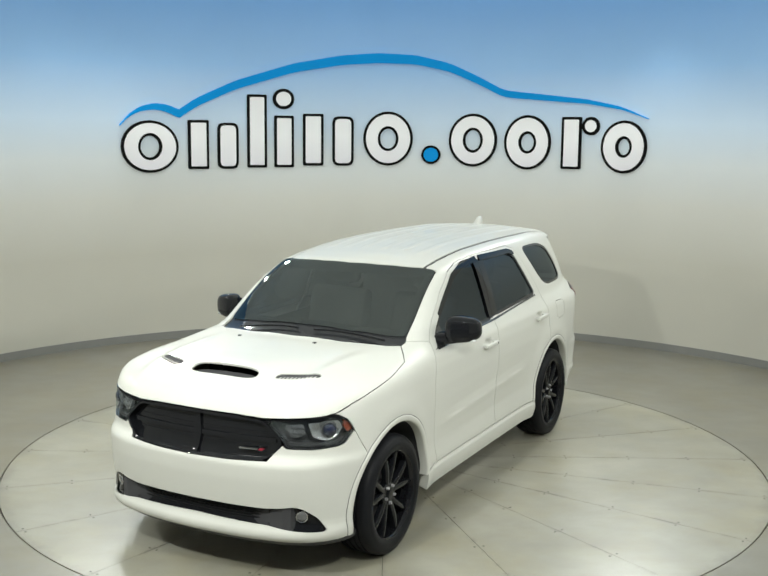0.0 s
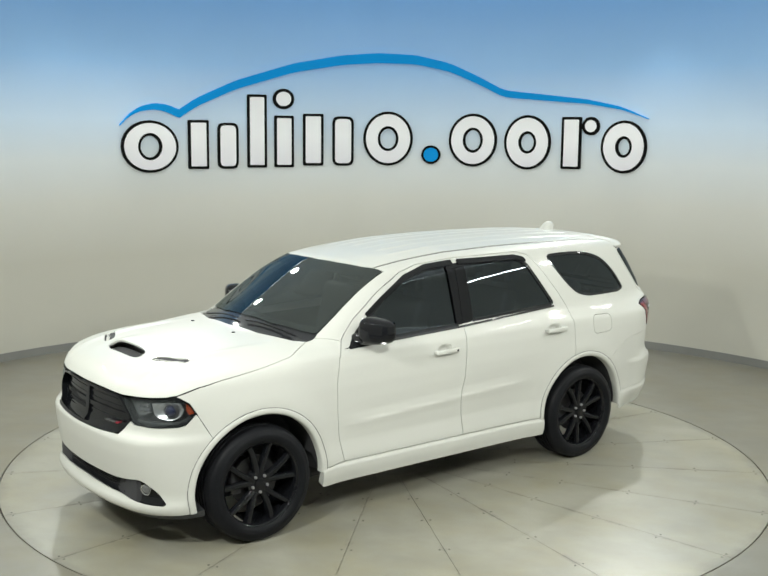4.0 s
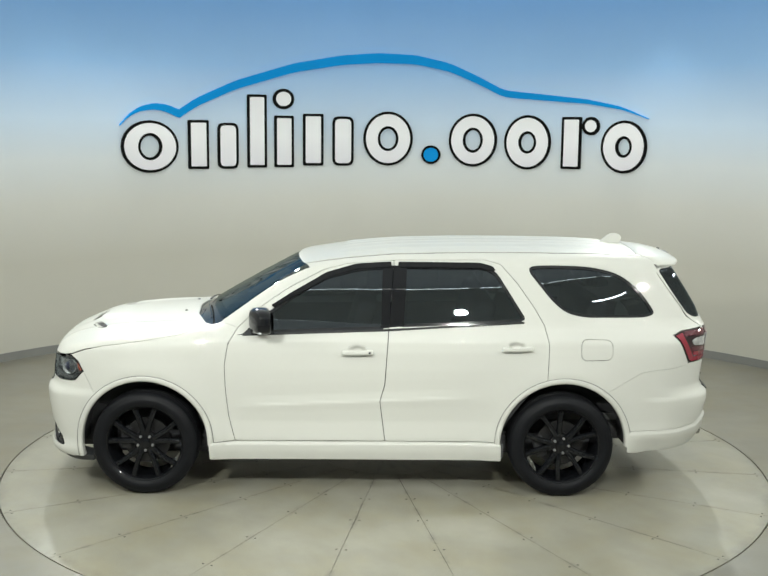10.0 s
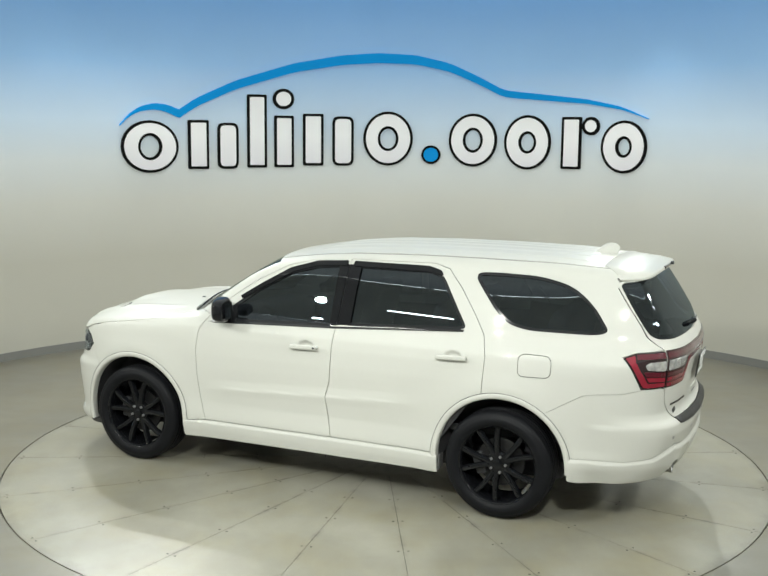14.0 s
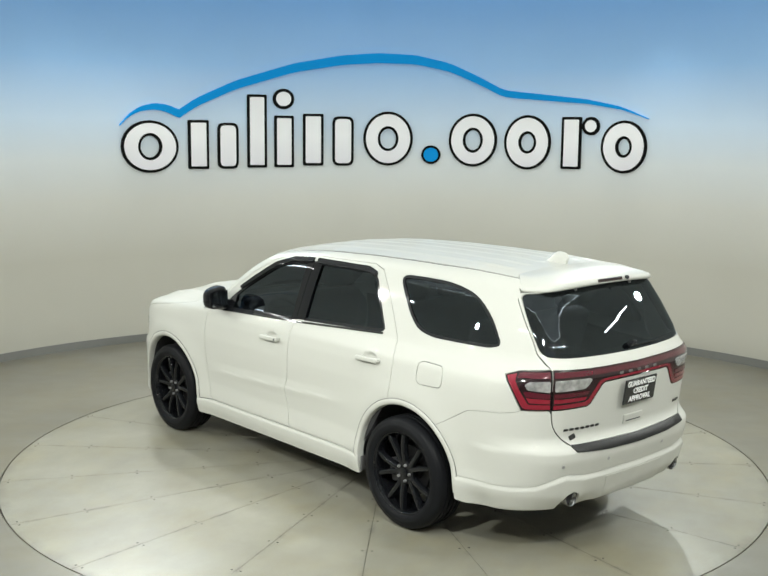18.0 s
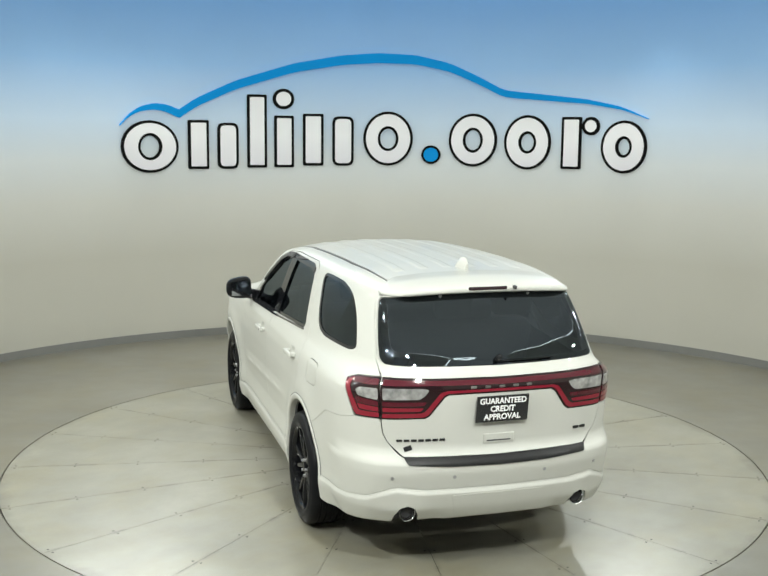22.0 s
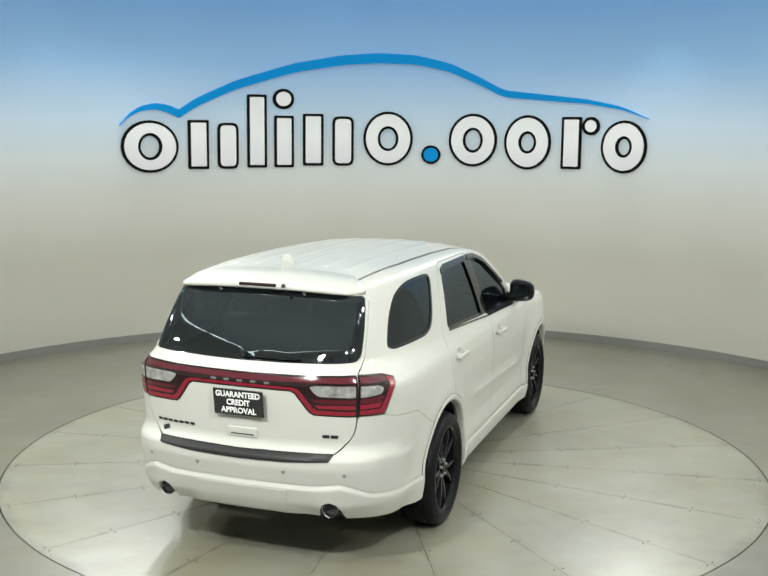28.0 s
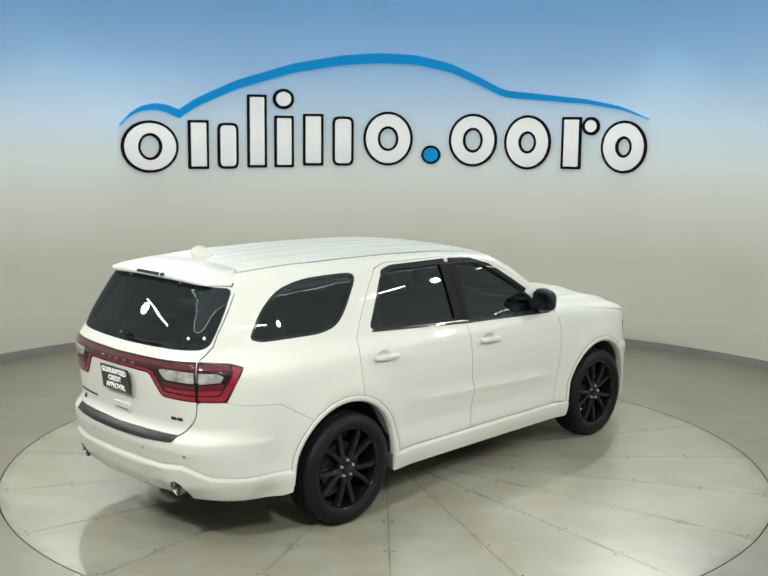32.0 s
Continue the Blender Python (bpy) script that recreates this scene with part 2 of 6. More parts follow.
M = {
    "wall": wall_mat(),
    "near": mat("near_wall_paint", (0.60, 0.595, 0.55), 0.65, noise_amt=0.06, noise_scale=1.5, bump=0.05, bump_scale=30),
    "back": mat("back_wall_paint", (0.44, 0.46, 0.48), 0.7, noise_amt=0.1, noise_scale=2),
    "smoked": mat("smoked_lamp_crystal", (0.16, 0.165, 0.17), 0.14, 0.5, coat=1.0, noise_amt=0.5, noise_scale=60, bump=0.9, bump_scale=80),
    "ceiling": mat("ceiling_paint", (0.72, 0.73, 0.72), 0.8, noise_amt=0.08, noise_scale=2),
    "floor": worn_floor("sealed_concrete_floor", (0.180, 0.172, 0.142), 0.33, 0.13, 0.06),
    "deck": worn_floor("painted_turntable_deck", (0.256, 0.248, 0.202), 0.31, 0.18, 0.14, 3.033, 0.8),
    "seam": mat("dark_seam_filler", (0.03, 0.03, 0.028), 0.8),
    "screw": mat("worn_screw_head", (0.085, 0.08, 0.068), 0.5, 0.3, noise_amt=0.2, noise_scale=90),
    "disc": mat("dull_brake_disc", (0.045, 0.045, 0.046), 0.45, 0.8, noise_amt=0.2, noise_scale=30),
    "skirting": mat("grey_skirting_vinyl", (0.215, 0.215, 0.205), 0.55, noise_amt=0.06, noise_scale=4),
    "paint": mat("white_car_paint", (0.508, 0.510, 0.476), 0.40, coat=0.50, spec=0.15, noise_amt=0.012, noise_scale=40),
    "gloss_black": mat("gloss_black_plastic", (0.018, 0.019, 0.021), 0.06, coat=0.6, noise_amt=0.1, noise_scale=30),
    "black": mat("black_moulded_plastic", (0.028, 0.029, 0.031), 0.55, noise_amt=0.15, noise_scale=30, bump=0.1, bump_scale=300),
    "satin_black": mat("satin_black_trim", (0.018, 0.019, 0.021), 0.07, spec=0.35, noise_amt=0.12, noise_scale=30),
    "grey": mat("grey_vent_plastic", (0.10, 0.10, 0.10), 0.5, noise_amt=0.3, noise_scale=120, bump=0.3, bump_scale=160),
    "pad": mat("dark_step_plastic", (0.016, 0.016, 0.017), 0.42, spec=0.25, noise_amt=0.15, noise_scale=40, bump=0.15, bump_scale=200),
    "exhaust": mat("dull_exhaust_chrome", (0.30, 0.30, 0.30), 0.22, 1.0, noise_amt=0.25, noise_scale=50),
    "liner": mat("dark_underbody", (0.034, 0.034, 0.037), 0.85, noise_amt=0.3, noise_scale=9),
    "tyre": mat("tyre_rubber", (0.0085, 0.009, 0.0105), 0.44, spec=0.09, noise_amt=0.2, noise_scale=12, bump=0.15, bump_scale=90),
    "rim": mat("gloss_black_rim", (0.006, 0.0065, 0.0078), 0.05, coat=0.30, spec=0.10, noise_amt=0.1, noise_scale=30),
    "chrome": mat("chrome", (0.78, 0.79, 0.8), 0.08, 1.0, rvar=0.03),
    "mirror": mat("mirror_glass", (0.25, 0.26, 0.27), 0.06, 1.0, rvar=0.01),
    "steel": mat("brushed_steel", (0.38, 0.38, 0.38), 0.35, 1.0, noise_amt=0.2, noise_scale=40),
    "glass": glass_mat("tinted_window_glass", (0.052, 0.060, 0.074)),
    "screen": glass_mat("windscreen_glass", (0.125, 0.138, 0.130), edge=0.36, sheen=(0.88, 0.98, 0.95), face=0.10),
    "clear": glass_mat("clear_lamp_lens", (0.85, 0.87, 0.88)),
    "red": mat("red_lamp_lens", (0.20, 0.008, 0.022), 0.08, coat=1.0, noise_amt=0.1, noise_scale=60),
    "darkred": mat("smoked_red_lens", (0.016, 0.006, 0.008), 0.07, coat=0.4, noise_amt=0.1, noise_scale=60),
    "amber": mat("amber_reflector", (0.22, 0.04, 0.015), 0.15, coat=1.0, noise_amt=0.1, noise_scale=60),
    "silver": mat("silver_reflector", (0.78, 0.79, 0.80), 0.2, 0.45, noise_amt=0.1, noise_scale=50),
    "crystal": mat("clear_lamp_crystal", (0.58, 0.59, 0.60), 0.12, 0.6, coat=1.0, noise_amt=0.9, noise_scale=26, bump=1.0, bump_scale=34),
    "seat": mat("black_seat_leather", (0.03, 0.03, 0.032), 0.5, noise_amt=0.2, noise_scale=20, bump=0.2, bump_scale=80),
    "dash": mat("grey_dashboard", (0.06, 0.062, 0.064), 0.6, noise_amt=0.15, noise_scale=20),
    "sign_black": mat("black_sign_rim", (0.004, 0.004, 0.004), 0.8, spec=0.15, noise_amt=0.1, noise_scale=5),
    "sign_blue": mat("blue_sign_face", (0.002, 0.30, 0.75), 0.75, spec=0.15, noise_amt=0.04, noise_scale=3),
    "white_text": mat("white_print", (0.8, 0.8, 0.8), 0.5, noise_amt=0.03, noise_scale=60),
    "mesh": mat("black_grille_mesh", (0.009, 0.0095, 0.011), 0.30, spec=0.16, noise_amt=0.15, noise_scale=60, bump=0.2, bump_scale=240),
    "pillar": mat("gloss_pillar_trim", (0.007, 0.0075, 0.009), 0.025, spec=0.3, noise_amt=0.1, noise_scale=30),
    "midred": mat("dim_red_lens", (0.075, 0.006, 0.014), 0.08, coat=0.8, noise_amt=0.15, noise_scale=50),
    "bowl": mat("grey_lamp_bowl", (0.42, 0.43, 0.44), 0.22, 0.75, noise_amt=0.15, noise_scale=30),
    "lens_blue": mat("dark_blue_projector_glass", (0.010, 0.014, 0.035), 0.03, coat=0.8, noise_amt=0.1, noise_scale=30),
    "seal": mat("grey_seam_rubber", (0.11, 0.11, 0.105), 0.7, noise_amt=0.1, noise_scale=40),
    "housing": mat("dark_lamp_housing", (0.045, 0.046, 0.048), 0.3, spec=0.4, noise_amt=0.2, noise_scale=40),
    "nut": mat("grey_lug_nut", (0.36, 0.36, 0.37), 0.3, 0.7, rvar=0.05),
}


def glow(name, colour, strength):
    m = mat(name, colour, 0.5)
    b = m.node_tree.nodes["Principled BSDF"]
    b.inputs["Emission Color"].default_value = (*colour, 1)
    b.inputs["Emission Strength"].default_value = strength
    return m


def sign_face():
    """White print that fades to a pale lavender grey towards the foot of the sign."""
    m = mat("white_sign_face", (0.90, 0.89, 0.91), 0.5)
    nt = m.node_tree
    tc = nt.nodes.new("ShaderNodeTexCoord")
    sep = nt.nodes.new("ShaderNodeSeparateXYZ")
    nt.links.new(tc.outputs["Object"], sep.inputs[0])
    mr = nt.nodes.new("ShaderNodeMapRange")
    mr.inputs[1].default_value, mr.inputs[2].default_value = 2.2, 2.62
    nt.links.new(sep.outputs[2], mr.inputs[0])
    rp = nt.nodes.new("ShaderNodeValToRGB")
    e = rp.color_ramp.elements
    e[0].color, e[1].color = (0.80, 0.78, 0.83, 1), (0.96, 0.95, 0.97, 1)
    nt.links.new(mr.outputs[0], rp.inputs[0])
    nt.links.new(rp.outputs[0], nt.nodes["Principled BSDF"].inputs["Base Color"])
    return m


M["sign_white"] = sign_face()
M["led"] = glow("white_led_strip", (0.95, 1.0, 0.97), 9.0)


def mesh_of(name, verts, faces, material, normals=None, smooth=True):
    me = bpy.data.meshes.new(name)
    me.from_pydata([tuple(map(float, v)) for v in verts], [], [tuple(map(int, f)) for f in faces])
    me.materials.append(material)
    me.polygons.foreach_set("use_smooth", [smooth] * len(me.polygons))
    if normals is not None:
        me.normals_split_custom_set_from_vertices([tuple(map(float, v)) for v in normals])
    me.update()
    return me


def link(name, me, parent=None, label="", m=None):
    ob = new(name, me)
    if parent is not None:
        ob.parent = parent
    if m is not None:
        ob.matrix_basis = m
    if label:
        tagged(ob, label)
    return ob


def part(name, bm, material, parent=None, label="", smooth=None, m=None):
    """Links a bmesh as one mesh object under a thing or a part. smooth: angle in degrees under which edges are soft."""
    me = bpy.data.meshes.new(name)
    bmesh.ops.recalc_face_normals(bm, faces=bm.faces)
    if smooth:
        for f in bm.faces:
            f.smooth = True
        for e in bm.edges:
            e.smooth = not (len(e.link_faces) == 2 and e.calc_face_angle(0) > radians(smooth))
    bm.to_mesh(me)
    bm.free()
    me.materials.append(material)
    return link(name, me, parent, label, m)


def box(sx, sy, sz, at=(0, 0, 0), bevel=0.0, rot=None, bm=None, seg=2):
    tmp = bmesh.new()
    bmesh.ops.create_cube(tmp, size=1)
    bmesh.ops.scale(tmp, vec=(sx, sy, sz), verts=tmp.verts)
    if bevel:
        bmesh.ops.bevel(tmp, geom=tmp.edges[:], offset=bevel, segments=seg, affect="EDGES", profile=0.5)
    mm = Matrix.Translation(at) @ (rot.to_4x4() if rot is not None else Matrix())
    bmesh.ops.transform(tmp, matrix=mm, verts=tmp.verts)
    return join(tmp, bm)


def join(tmp, bm):
    if bm is None:
        return tmp
    me = bpy.data.meshes.new("tmp")
    tmp.to_mesh(me)
    tmp.free()
    bm.from_mesh(me)
    bpy.data.meshes.remove(me)
    return bm


def lathe(profile, seg=48, axis="y", closed=False):
    """A turned form: profile is a list of (radius, height along the axis)."""
    bm = bmesh.new()
    rings = []
    for r, h in profile:
        ring = []
        for i in range(seg):
            a = 2 * math.pi * i / seg
            c, s = r * math.cos(a), r * math.sin(a)
            ring.append(bm.verts.new({"y": (c, h, s), "z": (c, s, h), "x": (h, c, s)}[axis]))
        rings.append(ring)
    for a, b in zip(rings, rings[1:] + (rings[:1] if closed else [])):
        for i in range(seg):
            bm.faces.new((a[i], a[(i + 1) % seg], b[(i + 1) % seg], b[i]))
    if not closed:
        for ring in (rings[0], rings[-1]):
            if (ring[0].co - ring[seg // 2].co).length > 0.001:
                bm.faces.new(ring)
    return bm


# ---- the bay: floor, curved wall, ceiling ----
WALL_R, BACK_Y, DECK_R, WALL_TOP = 5.56, -11.5, 3.033, 4.43


def strip_wall(name, inner, outer, z0, z1, material, label):
    """An upright wall that follows a plan line, with real thickness."""
    v, f = [], []
    for (a, b), (c, d) in zip(inner, outer):
        v += [(a, b, z0), (a, b, z1), (c, d, z1), (c, d, z0)]
    for i in range(len(inner) - 1):
        for k in range(4):
            p, q = 4 * i + k, 4 * i + (k + 1) % 4
            f.append((p, q, q + 4, p + 4))
    f += [(0, 3, 2, 1), (4 * len(inner) - 4, 4 * len(inner) - 3, 4 * len(inner) - 2, 4 * len(inner) - 1)]
    return tagged(link(name, mesh_of(name, v, f, material, smooth=False)), label, kind="structure")


def smooth_wall(ob):
    me = ob.data
    me.polygons.foreach_set("use_smooth", [True] * len(me.polygons))
    me.set_sharp_from_angle(angle=radians(20))


def drum(r, a0, a1, step=3):
    """Part of the round bay in plan, from angle a0 to a1 in degrees."""
    n = max(1, round((a1 - a0) / step))
    return [(r * math.cos(radians(a0 + (a1 - a0) * i / n)), r * math.sin(radians(a0 + (a1 - a0) * i / n))) for i in range(n + 1)]


# the drum is open towards the camera: a doorway 3.3 m wide and 3.2 m high
OPEN = 17.2
for nm, a0, a1 in (("wall_near_east", -90 + OPEN, 30), ("wall_near_west", 150, 270 - OPEN)):
    smooth_wall(strip_wall(nm, drum(WALL_R, a0, a1), drum(WALL_R + 0.12, a0, a1), 0.0, WALL_TOP, M["near"], "plain grey part of the curved wall"))
w = strip_wall("wall_curved", drum(WALL_R, 30, 150), drum(WALL_R + 0.12, 30, 150), 0.0, WALL_TOP, M["wall"],
               "curved wall painted warm grey fading to sky blue")
smooth_wall(w)
b = strip_wall("baseboard", drum(WALL_R - 0.012, -90 + OPEN, 270 - OPEN), drum(WALL_R - 0.001, -90 + OPEN, 270 - OPEN), -0.004, 0.095, M["skirting"],
               "grey vinyl baseboard along the curved wall")
smooth_wall(b)
smooth_wall(strip_wall("wall_lintel", drum(WALL_R, 270 - OPEN, 270 + OPEN), drum(WALL_R + 0.12, 270 - OPEN, 270 + OPEN), 3.2, WALL_TOP, M["near"],
                       "curved wall over the doorway of the bay"))
# slim white tubes, end to end with short gaps, along the top edge of the round wall
strip = new("light_strip")
tagged(strip, "ring of slim white light tubes along the wall's top edge", "light strip")
for i in range(28):
    a0 = 360 / 28 * i
    inner, outer = drum(WALL_R - 0.012, a0 + 0.5, a0 + 360 / 28 - 0.5), drum(WALL_R + 0.004, a0 + 0.5, a0 + 360 / 28 - 0.5)
    v, f = [], []
    for (xa, ya), (xb, yb) in zip(inner, outer):
        v += [(xa, ya, WALL_TOP + 0.001), (xa, ya, WALL_TOP + 0.010), (xb, yb, WALL_TOP + 0.013), (xb, yb, WALL_TOP + 0.001)]
    for j in range(len(inner) - 1):
        for k in range(4):
            p, q = 4 * j + k, 4 * j + (k + 1) % 4
            f.append((p, q, q + 4, p + 4))
    f += [(0, 3, 2, 1), (4 * len(inner) - 4, 4 * len(inner) - 3, 4 * len(inner) - 2, 4 * len(inner) - 1)]
    link("tube", mesh_of("tube", v, f, M["led"], smooth=False), strip)
for x0, y0, x1, y1, nm in ((-5.80, -11.5, -5.69, 5.69, "wall_west"), (5.69, -11.5, 5.80, 5.69, "wall_east"), (-5.80, 5.69, 5.80, 5.80, "wall_north")):
    tagged(part(nm, box(x1 - x0, y1 - y0, CEIL, ((x0 + x1) / 2, (y0 + y1) / 2, CEIL / 2)), M["ceiling"]), "plain painted outer wall", kind="structure")
tagged(link("wall_back", (lambda bm: (lambda me: (bm.to_mesh(me), bm.free(), me.materials.append(M["back"]), me)[-1])(bpy.data.meshes.new("wall_back")))(
    box(11.4, 0.12, CEIL, (0, BACK_Y - 0.06, CEIL / 2)))), "plain dark wall behind the bay", kind="structure")
tagged(part("ceiling", box(11.6, 17.6, 0.1, (0, -2.8, CEIL + 0.05)), M["ceiling"]), "plain painted ceiling", kind="structure")


def floor_ring():
    """The floor sheet, with a round hole for the turntable."""
    v, f = [], []
    n = 144
    hole = DECK_R + 0.009
    rings = [hole, hole + 0.02, 3.6, 4.6]
    for z, r in [(-0.12, hole)] + [(0.0, r) for r in rings]:
        v += [(r * math.cos(2 * math.pi * i / n), r * math.sin(2 * math.pi * i / n), z) for i in range(n)]
    k = len(rings) + 1
    for j in range(k - 1):
        for i in range(n):
            f.append((j * n + i, j * n + (i + 1) % n, (j + 1) * n + (i + 1) % n, (j + 1) * n + i))
    # the outer border runs to a square that passes under the walls
    base = len(v)
    for i in range(n):
        a = 2 * math.pi * i / n
        c, s = math.cos(a), math.sin(a)
        t = min(5.8 / abs(c) if abs(c) > 1e-6 else 1e9, (5.9 if s > 0 else 11.7) / abs(s) if abs(s) > 1e-6 else 1e9)
        v.append((t * c, t * s, 0.0))
    for i in range(n):
        f.append(((k - 1) * n + i, (k - 1) * n + (i + 1) % n, base + (i + 1) % n, base + i))
    return mesh_of("floor", v, f, M["floor"], smooth=False)


tagged(link("floor", floor_ring()), "sealed warm grey concrete floor", kind="structure")

# ---- the turntable ----
turntable = new("turntable")
tagged(turntable, "round cream painted turntable flush with the floor", "turntable")
part("pit_ring", lathe([(DECK_R - 0.002, -0.10), (DECK_R - 0.002, -0.006), (DECK_R - 0.05, -0.006), (0.02, -0.006), (0.02, -0.10)], 144, "z"), M["seam"], turntable,
     "dark gap below the deck plates")
SECTORS = 20


def deck_plate(a0, a1, r0, r1):
    """One wedge of the deck, with a small bevel round its top."""
    bm = bmesh.new()
    n = 8
    ring = []
    gap = 0.0014
    for r, back in ((r1, False), (r0, True)):
        da = gap / r
        aa = [a0 + da + (a1 - a0 - 2 * da) * i / n for i in range(n + 1)]
        ring += [(r, a) for a in (aa[::-1] if back else aa)]
    top = [bm.verts.new(((r - gap * (1 if r == r1 else -1)) * math.cos(a), (r - gap * (1 if r == r1 else -1)) * math.sin(a), 0)) for r, a in ring]
    low = [bm.verts.new((v.co.x, v.co.y, -0.02)) for v in top]
    bm.faces.new(top)
    bm.faces.new(low[::-1])
    for i in range(len(top)):
        j = (i + 1) % len(top)
        bm.faces.new((top[i], low[i], low[j], top[j]))
    return bm


for i in range(SECTORS):
    a0 = 2 * math.pi * i / SECTORS - radians(0.3)
    a1 = a0 + 2 * math.pi / SECTORS
    part("deck_plate", deck_plate(a0, a1, 0.5, DECK_R), M["deck"], turntable)
part("deck_plate", lathe([(0.498, -0.02), (0.498, 0.0), (0.001, 0.0)], 72, "z"), M["deck"], turntable)
# screw heads in pairs along every seam
bm = lathe([(0.0075, -0.002), (0.0075, 0.0012), (0.005, 0.0016), (0.001, 0.0012)], 10, "z")
screw = part("screw", bm, M["screw"], turntable, "", 40)
n = 0
for i in range(SECTORS):
    a = 2 * math.pi * i / SECTORS - radians(0.3)
    for r in (1.07, 1.50, 2.02, 2.51, 2.975):
        for e in (-1, 1):
            m = pose(r * math.cos(a) - e * 0.032 * math.sin(a), r * math.sin(a) + e * 0.032 * math.cos(a), 0.0)
            ob = screw if n == 0 else link("screw", screw.data, turntable)
            ob.matrix_basis = m
            n += 1

# ---- the car ----
# Car space: x forward, y to the car's left, z up; the origin lies on the ground midway between the axles.


def table(nodes, sigma, lo, hi):
    """A smooth curve through (position, value) nodes."""
    xs = np.arange(lo - 0.4, hi + 0.4, 0.01)
    v = np.interp(xs, [n[0] for n in nodes], [n[1] for n in nodes])
    k = np.exp(-0.5 * (np.arange(-30, 31) * 0.01 / sigma) ** 2)
    k /= k.sum()
    v = np.convolve(np.pad(v, 30, mode="edge"), k, mode="valid")
    return lambda x: np.interp(x, xs, v)


SECT = table([(0.0, 0.86), (0.26, 0.895), (0.34, 0.918), (0.44, 0.929), (0.56, 0.920), (0.66, 0.927), (0.718, 0.933), (0.80, 0.938), (0.95, 0.944), (1.08, 0.939), (1.16, 0.926), (1.22, 0.896)]
             + [(z, 0.866 - 0.30 * (z - 1.28) - 0.13 * (z - 1.28) ** 2) for z in np.arange(1.262, 1.745, 0.012)] + [(1.80, 0.662), (1.95, 0.53)], 0.0115, 0, 2)
CREASE = table([(0, 0), (0.56, 0), (0.66, 0.0045), (0.712, 0.0100), (0.719, 0.0098), (0.730, 0.0045), (0.785, -0.0030), (0.87, 0), (2, 0)], 0.0045, 0, 2)
PLAN = table([(-3, 0.77), (-2.75, 0.832), (-2.6, 0.868), (-2.37, 0.898), (-2.0, 0.928), (-1.5, 0.942), (-0.9, 0.938), (0, 0.935), (0.9, 0.936), (1.4, 0.944), (1.75, 0.934),
              (2.0, 0.912), (2.2, 0.862), (2.4, 0.78), (2.8, 0.6)], 0.07, -3, 3)
TAPER = table([(-3, -0.14), (-2.6, -0.11), (-2.3, -0.068), (-2.0, -0.036), (-1.6, -0.012), (-1.2, 0), (-0.3, 0), (0.35, -0.030), (0.8, -0.036), (1.1, -0.07), (1.5, -0.1), (3, -0.2)], 0.1, -3, 3)
TOP = table([(-3, 1.72), (-2.62, 1.738), (-2.45, 1.760), (-2.2, 1.794), (-1.8, 1.817), (-1.3, 1.824), (-0.8, 1.822), (-0.3, 1.807), (0.0, 1.780), (0.22, 1.752), (0.42, 1.716), (0.51, 1.672), (0.60, 1.6255), (0.70, 1.5725), (0.80, 1.518), (0.90, 1.462), (1.0, 1.404), (1.1, 1.345),
             (1.20, 1.285), (1.24, 1.268), (1.5, 1.252), (1.75, 1.236), (1.95, 1.210), (2.1, 1.172), (2.22, 1.122), (2.32, 1.052), (2.42, 0.945), (2.8, 0.5)], 0.03, -3, 3)
SWEEP = table([(-3, 0), (0.0, 0.0), (0.3, 0.2), (0.5, 0.25), (1.0, 0.42), (1.3, 0.42), (1.7, 0.1), (2.0, 0.05), (3, 0.05)], 0.1, -3, 3)
CROWN = table([(-3, 0.10), (0.0, 0.10), (0.3, 0.07), (0.5, 0.03), (1.1, 0.04), (1.35, 0.075), (2.0, 0.10), (3, 0.12)], 0.1, -3, 3)
NOSE = table([(0, 2.24), (0.2, 2.27), (0.26, 2.335), (0.285, 2.368), (0.325, 2.374), (0.36, 2.352), (0.40, 2.345), (0.52, 2.365), (0.64, 2.382), (0.735, 2.388), (0.758, 2.372), (0.785, 2.340), (0.84, 2.334), (1.00, 2.320), (1.1, 2.29), (1.3, 2.2)], 0.010, 0, 2)
NOSE_PLAN = table([(0, 0), (0.2, 0.007), (0.4, 0.028), (0.6, 0.072), (0.75, 0.145), (0.85, 0.25), (0.93, 0.42), (1.1, 0.9)], 0.04, 0, 1.2)
TAIL = table([(0, -2.30), (0.29, -2.50), (0.36, -2.635), (0.46, -2.705), (0.56, -2.735), (0.68, -2.765), (0.745, -2.765), (0.775, -2.722), (0.82, -2.700), (0.90, -2.708), (1.02, -2.722), (1.12, -2.735),
              (1.20, -2.742), (1.26, -2.712), (1.30, -2.686), (1.38, -2.637), (1.46, -2.588), (1.54, -2.538), (1.62, -2.487), (1.68, -2.449), (1.73, -2.43), (1.9, -2.36)], 0.011, 0, 2)
TAIL_PLAN = table([(0, 0), (0.3, 0.012), (0.5, 0.035), (0.65, 0.072), (0.75, 0.125), (0.83, 0.21), (0.9, 0.36), (1.1, 0.9)], 0.04, 0, 1.2)
HUB_F, HUB_R, HUB_Z = 1.522, -1.550, 0.387


def step01(a, b, x):
    t = np.clip((x - a) / (b - a), 0, 1)
    return t * t * (3 - 2 * t)


